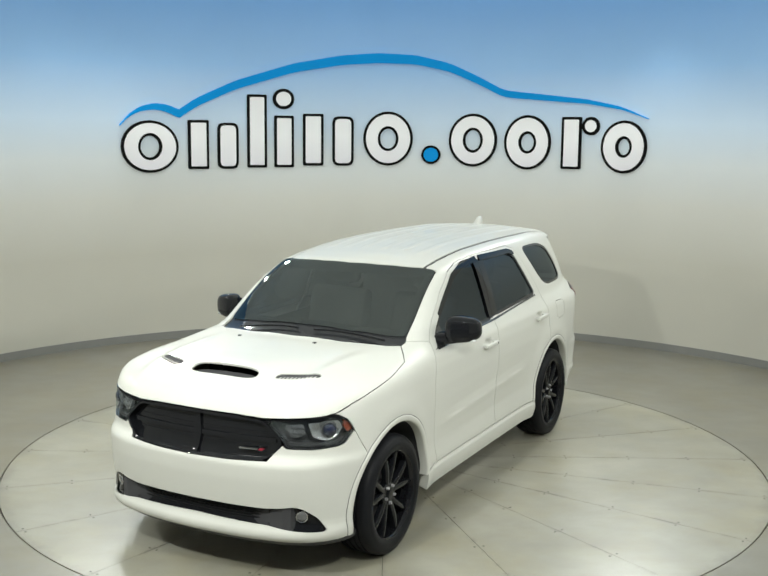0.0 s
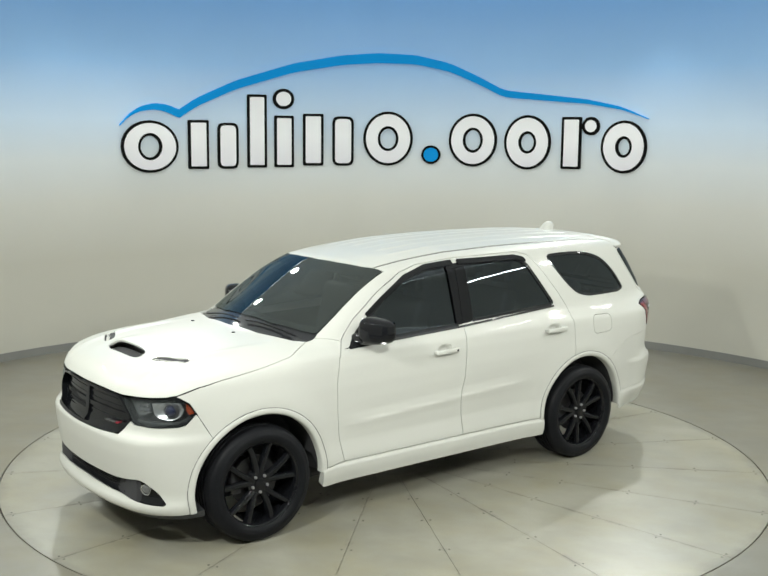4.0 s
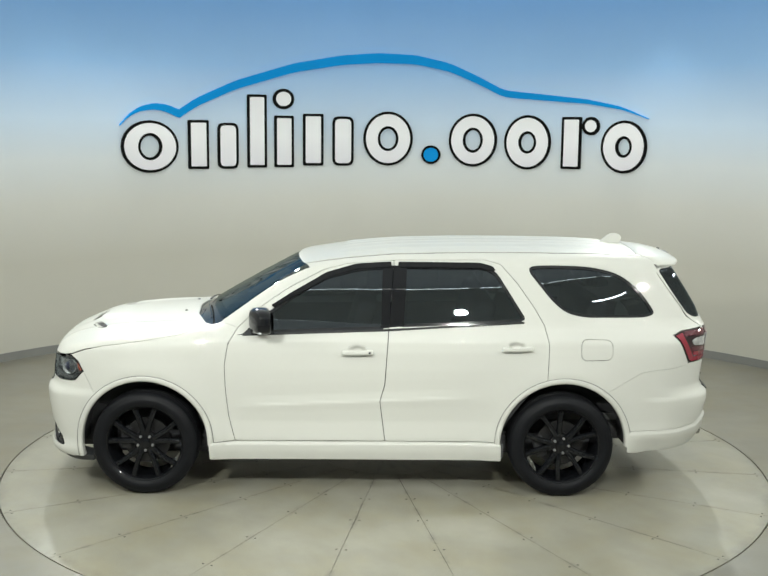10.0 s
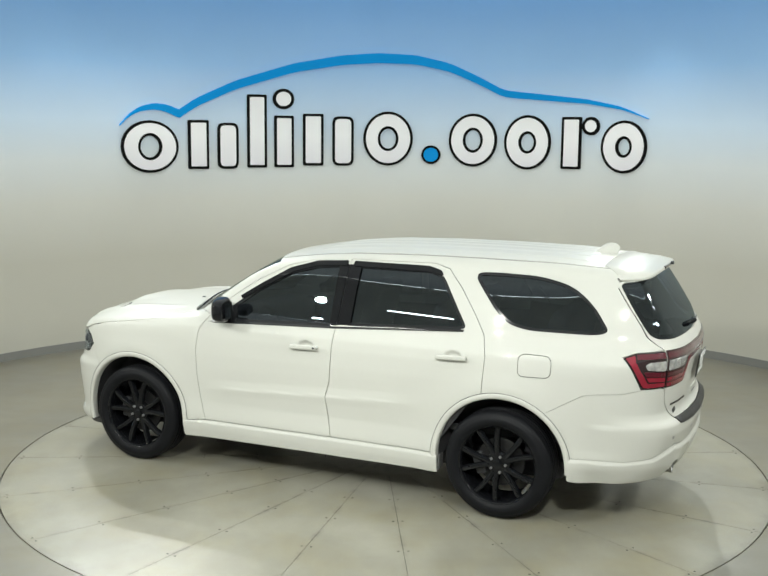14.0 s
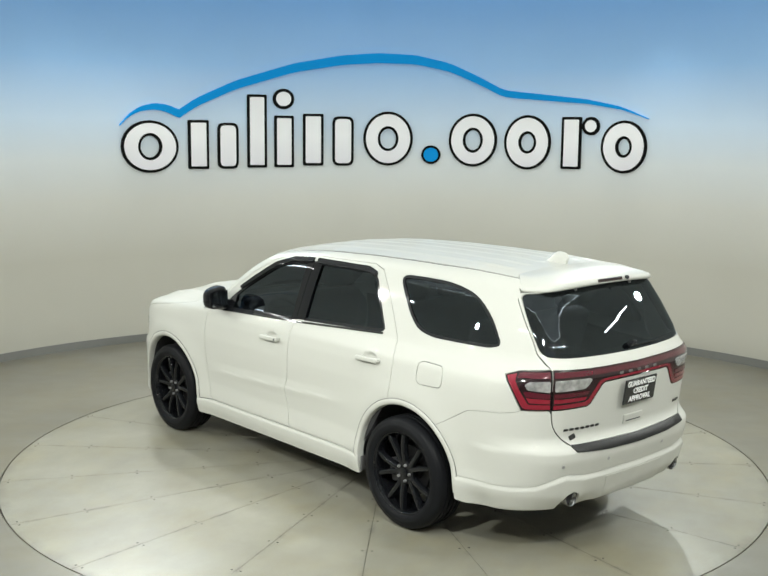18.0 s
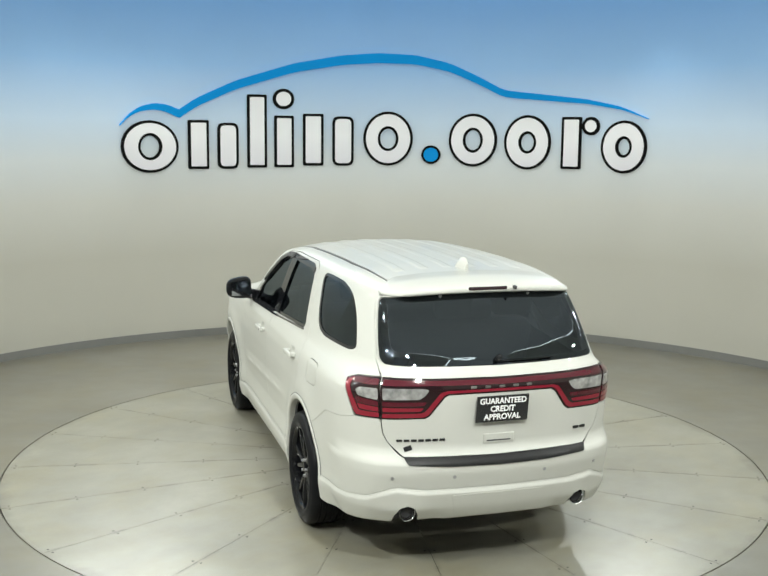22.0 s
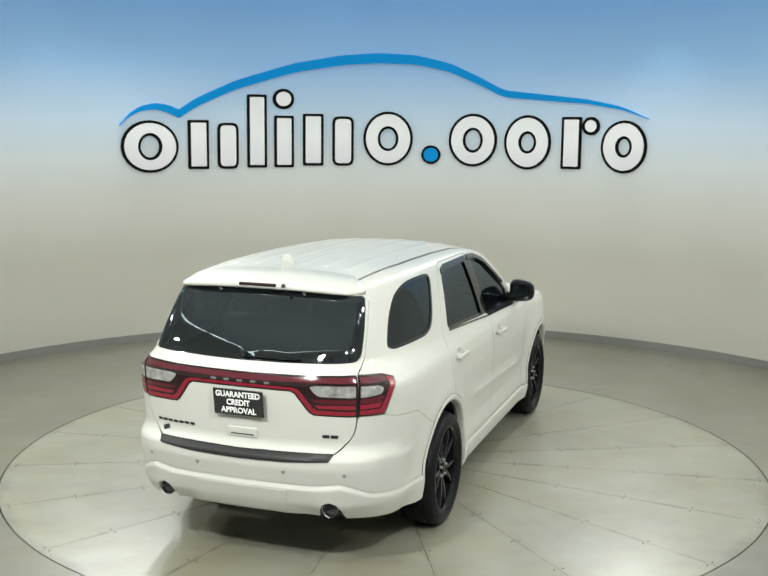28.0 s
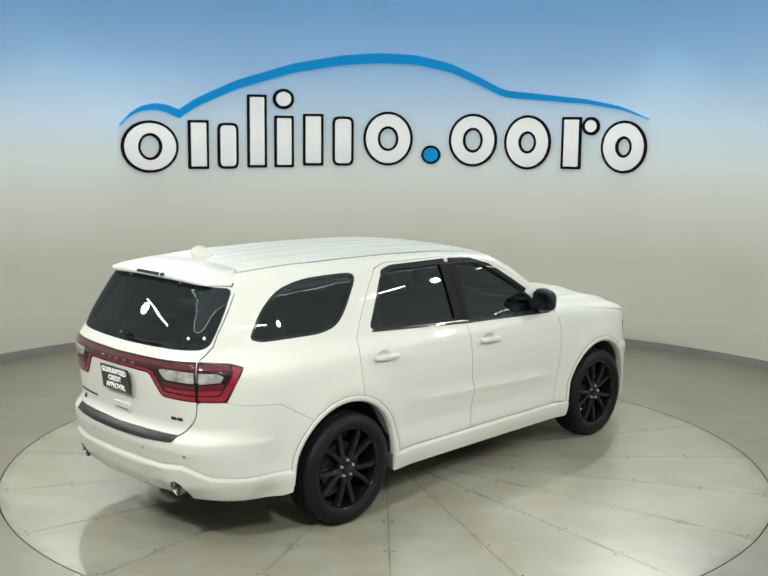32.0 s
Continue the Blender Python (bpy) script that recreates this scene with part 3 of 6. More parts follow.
def body(p):
    """How far points lie outside the car's skin (about metres, negative inside)."""
    x, y, z = p[:, 0], np.abs(p[:, 1]), p[:, 2]
    up = step01(1.14, 1.32, z)
    w = SECT(z) + (PLAN(x) - 0.935) + TAPER(x) * up
    for hx in (HUB_F, HUB_R):
        r = np.hypot(x - hx, (z - HUB_Z) * 0.95)
        w = w + 0.020 * np.exp(-((r - 0.50) / 0.10) ** 2) * (z > 0.2)
    top = TOP(x + SWEEP(x) * y * y) - CROWN(x) * y * y - 0.09 * y ** 4 * step01(0.6, 0.2, x)
    # two raised lines along the bonnet
    top = top + 0.012 * np.exp(-((y - 0.56 - 0.04 * (2.2 - x)) / 0.05) ** 2) * step01(1.2, 1.5, x) * step01(2.3, 2.1, x)
    # a crease along the lower doors
    w = w + CREASE(z + 0.044 * (x + 0.148)) * step01(-1.02, -0.6, x) * step01(0.95, 0.6, x)
    # the rear bumper tucks in towards its lower edge
    w = w - 0.055 * step01(0.52, 0.30, z) * step01(-1.98, -2.25, x) + 0.013 * step01(0.760, 0.715, z) * step01(-2.08, -2.32, x)
    nose = NOSE(z) - NOSE_PLAN(y)
    bow = 0.145 * y * y
    glazed = step01(1.28, 1.40, z)
    tail = TAIL(z) + TAIL_PLAN(y) * (1 - glazed) + (0.65 * bow + 0.75 * np.maximum(TAIL_PLAN(y) - bow, 0) * step01(0.55, 0.66, y)) * glazed
    d = np.stack([y - w, (z - top) * 0.9, x - nose, tail - x])
    r = 0.028
    m = d.max(0)
    return m + r * np.log(np.exp((d - m) / r).sum(0))


def cast(o, d):
    t = np.zeros(len(o))
    for _ in range(70):
        t += 0.62 * body(o + d * t[:, None])
    return o + d * t[:, None]


def normal_at(p):
    h = 0.004
    g = np.stack([body(p + h * e) - body(p - h * e) for e in np.eye(3)], 1)
    return g / np.linalg.norm(g, axis=1)[:, None]


class Side:
    """Seen square from the side s (1 left, -1 right): coordinates x, z."""

    def __init__(self, s):
        self.s = s

    def ray(self, c):
        n = len(c)
        return np.stack([c[:, 0], np.full(n, 1.25 * self.s), c[:, 1]], 1), np.tile([0.0, -self.s, 0], (n, 1))

    def flat(self, p):
        return p[:, [0, 2]]


class Top:
    def ray(self, c):
        return np.stack([c[:, 0], c[:, 1], np.full(len(c), 2.1)], 1), np.tile([0.0, 0, -1], (len(c), 1))

    def flat(self, p):
        return p[:, [0, 1]]


class Round:
    """Round the front (f = 1) or rear (f = -1) end: coordinates are the arc from the middle, towards y > 0, and z."""
    R = 0.85

    def __init__(self, f):
        self.f, self.c = f, (1.45 if f > 0 else -1.85)

    def ray(self, c):
        a = c[:, 0] / self.R
        d = np.stack([self.f * np.cos(a), np.sin(a), np.zeros(len(c))], 1)
        o = d * 1.6
        o[:, 0] += self.c
        o[:, 2] = c[:, 1]
        return o, -d

    def flat(self, p):
        return np.stack([np.arctan2(p[:, 1], self.f * (p[:, 0] - self.c)) * self.R, p[:, 2]], 1)


class End:
    """Seen square from the front (f = 1) or the rear: coordinates y, z."""

    def __init__(self, f):
        self.f = f

    def ray(self, c):
        n = len(c)
        return np.stack([np.full(n, 3.0 * self.f), c[:, 0], c[:, 1]], 1), np.tile([-float(self.f), 0, 0], (n, 1))

    def flat(self, p):
        return p[:, [1, 2]]


class Over:
    """Round the long axis on side s: coordinates x and the arc up from the level of the axis."""
    R, Z = 0.85, 0.95

    def __init__(self, s):
        self.s = s

    def ray(self, c):
        a = c[:, 1] / self.R
        d = np.stack([np.zeros(len(c)), self.s * np.cos(a), np.sin(a)], 1)
        o = d * 1.5
        o[:, 0] = c[:, 0]
        o[:, 2] += self.Z
        return o, -d

    def flat(self, p):
        return np.stack([p[:, 0], np.arctan2(p[:, 2] - self.Z, p[:, 1] * self.s) * self.R], 1)


TOPV, FRONT, REAR, FEND, REND = Top(), Round(1), Round(-1), End(1), End(-1)


def line(pts, step=0.03, r=0.0, closed=True):
    """A dense line through points; r rounds the corners."""
    pts = [np.array(p[:2], float) for p in pts]
    n = len(pts)
    out = []
    for i in range(n):
        p = pts[i]
        if not closed and i in (0, n - 1):
            out.append(p)
            continue
        a, b = pts[i - 1] - p, pts[(i + 1) % n] - p
        la, lb = np.linalg.norm(a), np.linalg.norm(b)
        k = min(r, la * 0.45, lb * 0.45)
        if k < 1e-4:
            out.append(p)
            continue
        s, e = p + a / la * k, p + b / lb * k
        for t in np.linspace(0, 1, 5):
            out.append((1 - t) ** 2 * s + 2 * t * (1 - t) * p + t * t * e)
    out2 = []
    m = len(out)
    for i in range(m if closed else m - 1):
        a, b = out[i], out[(i + 1) % m]
        k = max(1, int(math.ceil(np.linalg.norm(b - a) / step)))
        out2 += [a + (b - a) * j / k for j in range(k)]
    if not closed:
        out2.append(out[-1])
    return np.array(out2)


def arc(cx, cz, r, a0, a1, n=24):
    return [(cx + r * math.cos(radians(a)), cz + r * math.sin(radians(a))) for a in np.linspace(a0, a1, n)]


def shrink(c, g):
    """Moves a closed line inwards by g."""
    nxt, prv = np.roll(c, -1, 0), np.roll(c, 1, 0)
    t = nxt - prv
    t /= np.linalg.norm(t, axis=1)[:, None] + 1e-12
    area = 0.5 * np.sum(c[:, 0] * nxt[:, 1] - nxt[:, 0] * c[:, 1])
    nrm = np.stack([-t[:, 1], t[:, 0]], 1) * (1 if area > 0 else -1)
    return c + nrm * g


def inside(c, loops):
    r = np.zeros(len(c), bool)
    for L in loops:
        x0, y0 = L[:, 0], L[:, 1]
        x1, y1 = np.roll(x0, -1), np.roll(y0, -1)
        for a, b, e, f in zip(x0, y0, x1, y1):
            hit = (b > c[:, 1]) != (f > c[:, 1])
            if hit.any():
                with np.errstate(divide="ignore", invalid="ignore"):
                    r ^= hit & (c[:, 0] < (e - a) * (c[:, 1] - b) / (f - b + 1e-15) + a)
    return r


class Skin:
    """Gathers pieces of the car's skin into one mesh with exact normals."""

    def __init__(self):
        self.v, self.n, self.f = [], [], []

    def add(self, v, n, f):
        k = sum(len(a) for a in self.v)
        self.v.append(np.asarray(v))
        self.n.append(np.asarray(n))
        self.f += [tuple(i + k for i in q) for q in f]

    def patch(self, view, loops, h=0.035, off=0.0, gap=0.0017, flange=0.014, bump=None):
        """loops: dense closed lines in the view's coordinates, holes after the outline."""
        from mathutils.geometry import delaunay_2d_cdt
        L = []
        for i, c in enumerate(loops):
            L.append(shrink(c, gap if i == 0 else -gap) if gap else c)
        edge = np.concatenate(L)
        lo, hi = edge.min(0), edge.max(0)
        gx, gy = np.meshgrid(np.arange(lo[0], hi[0], h), np.arange(lo[1], hi[1], h * 0.866))
        gx = gx + (np.arange(gx.shape[0])[:, None] % 2) * h * 0.5
        grid = np.stack([gx.ravel(), gy.ravel()], 1)
        grid = grid[inside(grid, L)]
        keep = np.ones(len(grid), bool)
        for i in range(0, len(grid), 2000):
            dd = ((grid[i:i + 2000, None] - edge[None]) ** 2).sum(2).min(1)
            keep[i:i + 2000] = dd > (0.45 * h) ** 2
        grid = grid[keep]
        pts = np.concatenate([edge, grid])
        edges, k = [], 0
        for c in L:
            edges += [(k + i, k + (i + 1) % len(c)) for i in range(len(c))]
            k += len(c)
        res = delaunay_2d_cdt([Vector(map(float, p)) for p in pts], edges, [], 0, 1e-5)
        c2 = np.array([tuple(p) for p in res[0]])
        faces = np.array([tuple(f) for f in res[2] if len(f) == 3])
        cen = c2[faces].mean(1)
        faces = faces[inside(cen, L)]
        o, d = view.ray(c2)
        p3 = cast(o, d)
        n3 = normal_at(p3)
        if bump is not None:
            e = 0.003
            g = np.stack([bump(p3 + e * a) - bump(p3 - e * a) for a in np.eye(3)], 1) / (2 * e)
            p3 = p3 + n3 * bump(p3)[:, None]
            n3 = n3 - g + n3 * (g * n3).sum(1)[:, None]
            n3 /= np.linalg.norm(n3, axis=1)[:, None]
        p3 = p3 + n3 * off
        fn = np.cross(p3[faces[:, 1]] - p3[faces[:, 0]], p3[faces[:, 2]] - p3[faces[:, 0]])
        flip = (fn * n3[faces[:, 0]]).sum(1) < 0
        faces[flip] = faces[flip][:, ::-1]
        self.add(p3, n3, faces.tolist())
        if flange:
            where = {}
            for i, orig in enumerate(res[3]):
                for q in orig:
                    where[q] = i
            k = 0
            for li, c in enumerate(L):
                ids = [where[k + i] for i in range(len(c))]
                k += len(c)
                a, na = p3[ids], n3[ids]
                b = a - na * flange
                t = np.roll(a, -1, 0) - np.roll(a, 1, 0)
                s = np.cross(t, na)
                s /= np.linalg.norm(s, axis=1)[:, None] + 1e-12
                # the rim faces away from the panel, into the gap
                if (((a - a.mean(0)) * s).sum() < 0) != (li > 0):
                    s = -s
                m = len(ids)
                quads = [(i, (i + 1) % m, m + (i + 1) % m, m + i) for i in range(m)]
                if (np.cross(np.roll(a, -1, 0) - a, b - a) * s).sum() < 0:
                    quads = [q[::-1] for q in quads]
                self.add(np.concatenate([a, b]), np.concatenate([s, s]), quads)
        return self

    def make(self, name, material, parent, label=""):
        me = mesh_of(name, np.concatenate(self.v), self.f, material, np.concatenate(self.n))
        return link(name, me, parent, label)


def on(view, other, pts, **kw):
    """Points given in another view's coordinates, brought to this view's over the skin."""
    c = line(pts, closed=False, **kw)
    o, d = other.ray(c)
    return [tuple(q) for q in view.flat(cast(o, d))]


car = new("car")
tagged(car, "white seven-seat sport utility car with gloss black wheels and tinted windows", "car")


# seams in side view (x, z)
FDOOR_F = [(0.86, 0.415), (0.905, 0.60), (0.925, 0.79), (0.932, 0.98), (0.905, 1.14), (0.84, 1.245)]
FDOOR_T = [(0.70, 1.375), (0.46, 1.535), (0.22, 1.655), (0.04, 1.700), (-0.30, 1.728)]
DOORGAP = [(-0.30, 1.728), (-0.262, 1.25), (-0.235, 0.84), (-0.20, 0.72), (-0.24, 0.415)]
RDOOR_T = [(-0.30, 1.728), (-0.97, 1.735), (-1.085, 1.705)]
RDOOR_R = [(-1.20, 1.58), (-1.322, 1.41), (-1.40, 1.28), (-1.432, 1.14), (-1.42, 0.885)]
RDOOR_A = [(x, z) for x, z in arc(HUB_R, HUB_Z + 0.01, 0.505, 75, 8)]
FWIN = [(0.80, 1.205), (0.66, 1.325), (0.44, 1.478), (0.20, 1.612), (-0.02, 1.672), (-0.27, 1.694), (-0.245, 1.245)]
RWIN = [(-0.345, 1.694), (-0.95, 1.692), (-1.05, 1.655), (-1.262, 1.322), (-1.22, 1.30), (-0.32, 1.258)]
QWIN = [(-1.262, 1.694), (-1.46, 1.700), (-1.75, 1.692), (-1.975, 1.638), (-2.13, 1.515), (-2.24, 1.352), (-2.16, 1.328), (-1.70, 1.332), (-1.56, 1.365), (-1.46, 1.45)]
FUEL = [(-1.665, 1.185), (-1.895, 1.180), (-1.895, 1.035), (-1.665, 1.03)]
HOOD_S = [(2.07, 1.03), (1.95, 1.078), (1.81, 1.112), (1.49, 1.155), (1.26, 1.19)]
HOOD_C = [(1.048, 0.735), (1.105, 0.66), (1.20, 0.36), (1.235, 0.0)]
HOOD_U = [(0.0, 1.010), (0.25, 1.009), (0.440, 1.000), (0.63, 1.012), (0.74, 1.020)]
LAMP_F = [(0.440, 0.990), (0.475, 0.992), (0.63, 1.006), (0.80, 1.020), (0.855, 0.985), (0.890, 0.920), (0.835, 0.852), (0.80, 0.840), (0.67, 0.832), (0.545, 0.836), (0.530, 0.868)]
GRILLE = [(0.0, 1.004), (0.25, 1.003), (0.435, 0.993), (0.525, 0.885), (0.525, 0.85), (0.450, 0.762), (0.25, 0.752), (0.0, 0.748)]


def hood_edge(s):
    """The bonnet's side seam in plan, from the front to the back, on side s."""
    return on(TOPV, Side(s), HOOD_S) + [(x, y * s) for x, y in HOOD_C[:1]]


# bonnet, with openings for the scoop and the two side vents
def oval(cx, cy, lx, ly, n=20, lean=0.0):
    out = []
    for i in range(n):
        a = 2 * math.pi * i / n
        x, y = lx * math.copysign(abs(math.cos(a)) ** 0.6, math.cos(a)), ly * math.copysign(abs(math.sin(a)) ** 0.6, math.sin(a))
        out.append((cx + x + lean * y, cy + y))
    return np.array(out)


HOOD_F = on(TOPV, FRONT, HOOD_U)
HOOD_F[0] = (HOOD_F[0][0], 0.0)
SCOOP = oval(2.022, 0.0, 0.049, 0.245, 40)
VENTS = {s: oval(1.934, 0.485 * s, 0.040, 0.122, 28, -0.45 * s) for s in (1, -1)}
left, right = hood_edge(1), hood_edge(-1)
outline = line([(x, y) for x, y in HOOD_F] + left + HOOD_C[1:] + [(x, -y) for x, y in HOOD_C[1:-1]][::-1] + right[::-1] + [(x, -y) for x, y in HOOD_F[1:]][::-1])


def scoop_lip(p):
    """The bonnet rises behind the scoop's mouth and dips in front of it."""
    x, y = p[:, 0], np.abs(p[:, 1])
    tall = step01(1.70, 1.96, x) * step01(2.075, 1.965, x)
    dip = step01(1.975, 2.065, x) * step01(2.22, 2.075, x)
    return step01(0.34, 0.17, y) * (0.017 * tall - 0.009 * dip)


bonnet = Skin().patch(TOPV, [outline, SCOOP, VENTS[1], VENTS[-1]], h=0.022, bump=scoop_lip).make("bonnet", M["paint"], car)
Skin().patch(TOPV, [shrink(SCOOP, -0.004)], h=0.02, off=-0.040, gap=0, flange=0).make("scoop_mouth", M["liner"], bonnet, "black scoop opening")
for s in (1, -1):
    Skin().patch(TOPV, [shrink(VENTS[s], -0.012)], h=0.02, off=-0.007, gap=0, flange=0.02).make("vent", M["liner"], bonnet, "grey bonnet vent")
    for k in range(10):
        y = (0.388 + 0.0215 * k) * s
        x = 1.932 - 0.45 * (abs(y) - 0.485)
        z = float(cast(np.array([[x, y, 2.1]]), np.array([[0, 0, -1.0]]))[0, 2])
        part("vent_slat", box(0.056, 0.007, 0.010, (x, y, z - 0.012), 0.002, seg=1), M["paint"], bonnet)
    x, y = 1.322, 0.225 if s > 0 else -0.385
    z = float(cast(np.array([[x, y, 2.1]]), np.array([[0, 0, -1.0]]))[0, 2])
    part("washer_nozzle", box(0.020, 0.022, 0.009, (x, y, z + 0.003), 0.003), M["black"], bonnet)

# black cowl between the bonnet and the windscreen
WS_B = [(0.955, 0.722), (1.01, 0.60), (1.085, 0.34), (1.115, 0.0)]
WS_T = [(0.452, 0.0), (0.435, 0.25), (0.395, 0.48), (0.325, 0.655)]
WS_E = [(0.325, 0.655), (0.55, 0.682), (0.80, 0.712), (0.955, 0.722)]


def sym(half):
    """A closed outline from its half at y >= 0 that starts and ends on the middle line."""
    return half + [(x, -y) for x, y in half[1:-1]][::-1]


cowl = line(sym([(1.255, 0.0), (1.22, 0.36), (1.125, 0.66), (1.06, 0.735), (0.985, 0.742), (0.95, 0.724), (1.0, 0.60), (1.075, 0.34), (1.105, 0.0)]))
Skin().patch(TOPV, [cowl], h=0.03, off=-0.012, gap=0).make("cowl", M["satin_black"], car, "black plastic cowl below the windscreen")
WS = line(sym(WS_T + WS_E[1:-1] + WS_B), r=0.04)
screen = Skin().patch(TOPV, [WS], h=0.04, off=-0.003, flange=0.005).make("windscreen", M["screen"], car, "lightly tinted windscreen")
screen.visible_shadow = False
Skin().patch(TOPV, [shrink(WS, -0.006), shrink(WS, 0.050)], h=0.03, off=-0.010, gap=0, flange=0.004).make("windscreen_border", M["satin_black"], screen, "black border")
Skin().patch(TOPV, [shrink(line(sym([(0.452, 0), (0.435, 0.25), (0.395, 0.48), (0.345, 0.62), (0.42, 0.64), (0.50, 0.5), (0.545, 0.25), (0.56, 0)])), 0.0)],
             h=0.04, off=-0.0075, gap=0, flange=0).make("sun_strip", M["glass"], screen, "darker band along the top of the windscreen")

# roof with long pressed ribs
RIBS = (0.085, 0.245, 0.405)


def ribs(p):
    ay = np.abs(p[:, 1])
    e = step01(-2.03, -1.985, p[:, 0]) * step01(0.12, 0.02, p[:, 0])
    out = np.zeros(len(p))
    for y in RIBS:
        out += 0.0055 * step01(0.036, 0.016, np.abs(ay - y))
    return out * e


ROOF_Y = 0.566
roof = line(sym([(0.452, 0.0), (0.435, 0.25), (0.395, 0.48), (0.360, ROOF_Y), (-0.5, ROOF_Y + 0.006), (-1.5, ROOF_Y), (-2.183, 0.542), (-2.140, 0.495), (-2.146, 0.30), (-2.15, 0.0)]))
Skin().patch(TOPV, [line(sym([(-2.0, 0.0), (-2.0, 0.56), (-2.27, 0.56), (-2.36, 0.45), (-2.38, 0.0)]))], h=0.05, off=-0.014, gap=0, flange=0).make("roof_bow", M["liner"], car, "dark frame under the rear roof seam")
Skin().patch(TOPV, [roof], h=0.014, bump=ribs, gap=0.003).make("roof", M["paint"], car, "white roof with long pressed ribs")

HANDLES = [(-0.035, 1.085), (-1.195, 1.118)]
for s in (1, -1):
    side, over = Side(s), Over(s)
    hood_up = on(over, side, HOOD_S[::-1])
    # front wing
    a46 = [p for p in arc(HUB_F, HUB_Z + 0.01, 0.475, 182, 46)]
    lamp_top = on(over, FRONT, [((u * s), z) for u, z in [(0.892, 0.924), (0.858, 0.988), (0.808, 1.022)]])
    pts = on(over, side, a46) + on(over, side, [(1.87, 0.75), (1.955, 0.905)]) + lamp_top + hood_up[::-1] \
        + on(over, TOPV, [(1.045, 0.735 * s), (0.985, 0.742 * s)]) + on(over, side, [(0.84, 1.245)] + FDOOR_F[::-1][1:]) + on(over, side, [(1.045, 0.40)])
    wing = Skin().patch(over, [line(pts)], h=0.035).make("front_wing", M["paint"], car)
    # doors
    fwin, rwin, qwin = line(FWIN, r=0.05), line(RWIN, r=0.05), line(QWIN, r=0.12)
    cups = [oval(x, z + 0.006, 0.066, 0.040, 28) for x, z in HANDLES]
    fd = line(FDOOR_F + FDOOR_T + DOORGAP[1:], r=0.02)
    front_door = Skin().patch(side, [fd, fwin, cups[0]], h=0.02, gap=0.0028).make("front_door", M["paint"], car)
    rd = line(DOORGAP[::-1] + RDOOR_T[1:] + RDOOR_R + RDOOR_A + [(-1.055, 0.415)], r=0.01)
    rear_door = Skin().patch(side, [rd, rwin, cups[1]], h=0.02, gap=0.0026).make("rear_door", M["paint"], car)
    for door, cup in ((front_door, cups[0]), (rear_door, cups[1])):
        cx, cz = cup.mean(0)
        Skin().patch(side, [cup], h=0.015, gap=-0.002, flange=0, bump=lambda p: -0.024 * step01(1.05, 0.5, np.hypot((p[:, 0] - cx) / 0.066, (p[:, 2] - cz) / 0.040)) - 0.002).make("handle_cup", M["paint"], door)
    for door, win, nm in ((front_door, fwin, "window_pane"), (rear_door, rwin, "window_pane")):
        g = Skin().patch(side, [win], h=0.05, off=-0.012, gap=0.002, flange=0.005).make(nm, M["glass"], door, "dark tinted glass")
        g.visible_shadow = False
        Skin().patch(side, [shrink(win, -0.004), shrink(win, 0.020)], h=0.03, off=-0.004, gap=0, flange=0.01).make("window_seal", M["satin_black"], door, "black window seal")
    Skin().patch(side, [line([(-0.205, 1.25), (-0.2605, 1.25), (-0.2955, 1.69), (-0.215, 1.69)])], h=0.04, off=0.0015, gap=0, flange=0.006).make("pillar_trim", M["pillar"], front_door, "gloss black pillar trim")
    Skin().patch(side, [line([(-0.2645, 1.255), (-0.37, 1.262), (-0.395, 1.69), (-0.2995, 1.69)])], h=0.04, off=0.0015, gap=0, flange=0.006).make("pillar_trim", M["pillar"], rear_door, "gloss black pillar trim")
    Skin().patch(side, [line([(0.845, 1.196), (0.80, 1.204), (0.672, 1.312), (0.62, 1.335), (0.60, 1.205)], r=0.01)], h=0.04, off=0.002, gap=0, flange=0.006).make("mirror_foot", M["gloss_black"], front_door, "black corner trim")
    # body side: roof rail, pillars and rear quarter
    A0 = (0.84, 1.245)
    rail = on(over, side, [A0] + FDOOR_T + RDOOR_T[1:] + RDOOR_R + arc(HUB_R, HUB_Z + 0.01, 0.505, 75, 71, 3))
    rail += on(over, side, arc(HUB_R, HUB_Z + 0.01, 0.475, 73, 126)) + on(over, side, [(-1.909, 0.819), (-2.015, 0.881), (-2.12, 0.941), (-2.19, 0.953), (-2.27, 0.960)])
    cut = on(over, side, [(-2.27, 0.960), (-2.27, 1.30), (-2.27, 1.60), (-2.27, 1.70)])
    roof_e = on(over, TOPV, [(-2.27, 0.546 * s), (-1.5, (ROOF_Y + 0.020) * s), (-0.5, (ROOF_Y + 0.026) * s), (0.355, (ROOF_Y + 0.018) * s)])
    scr = on(over, TOPV, [(x, (y + 0.006) * s) for x, y in WS_E] + [(0.985, 0.742 * s)])
    fuel = line(FUEL, r=0.05)
    qwin_o = np.array(on(over, side, [tuple(p) for p in qwin], step=1.0))
    fuel_o = np.array(on(over, side, [tuple(p) for p in fuel], step=1.0))
    holes = [qwin_o, fuel_o] if s > 0 else [qwin_o]
    sk = Skin().patch(over, [line(rail + cut[1:] + roof_e + scr)] + holes, h=0.035)
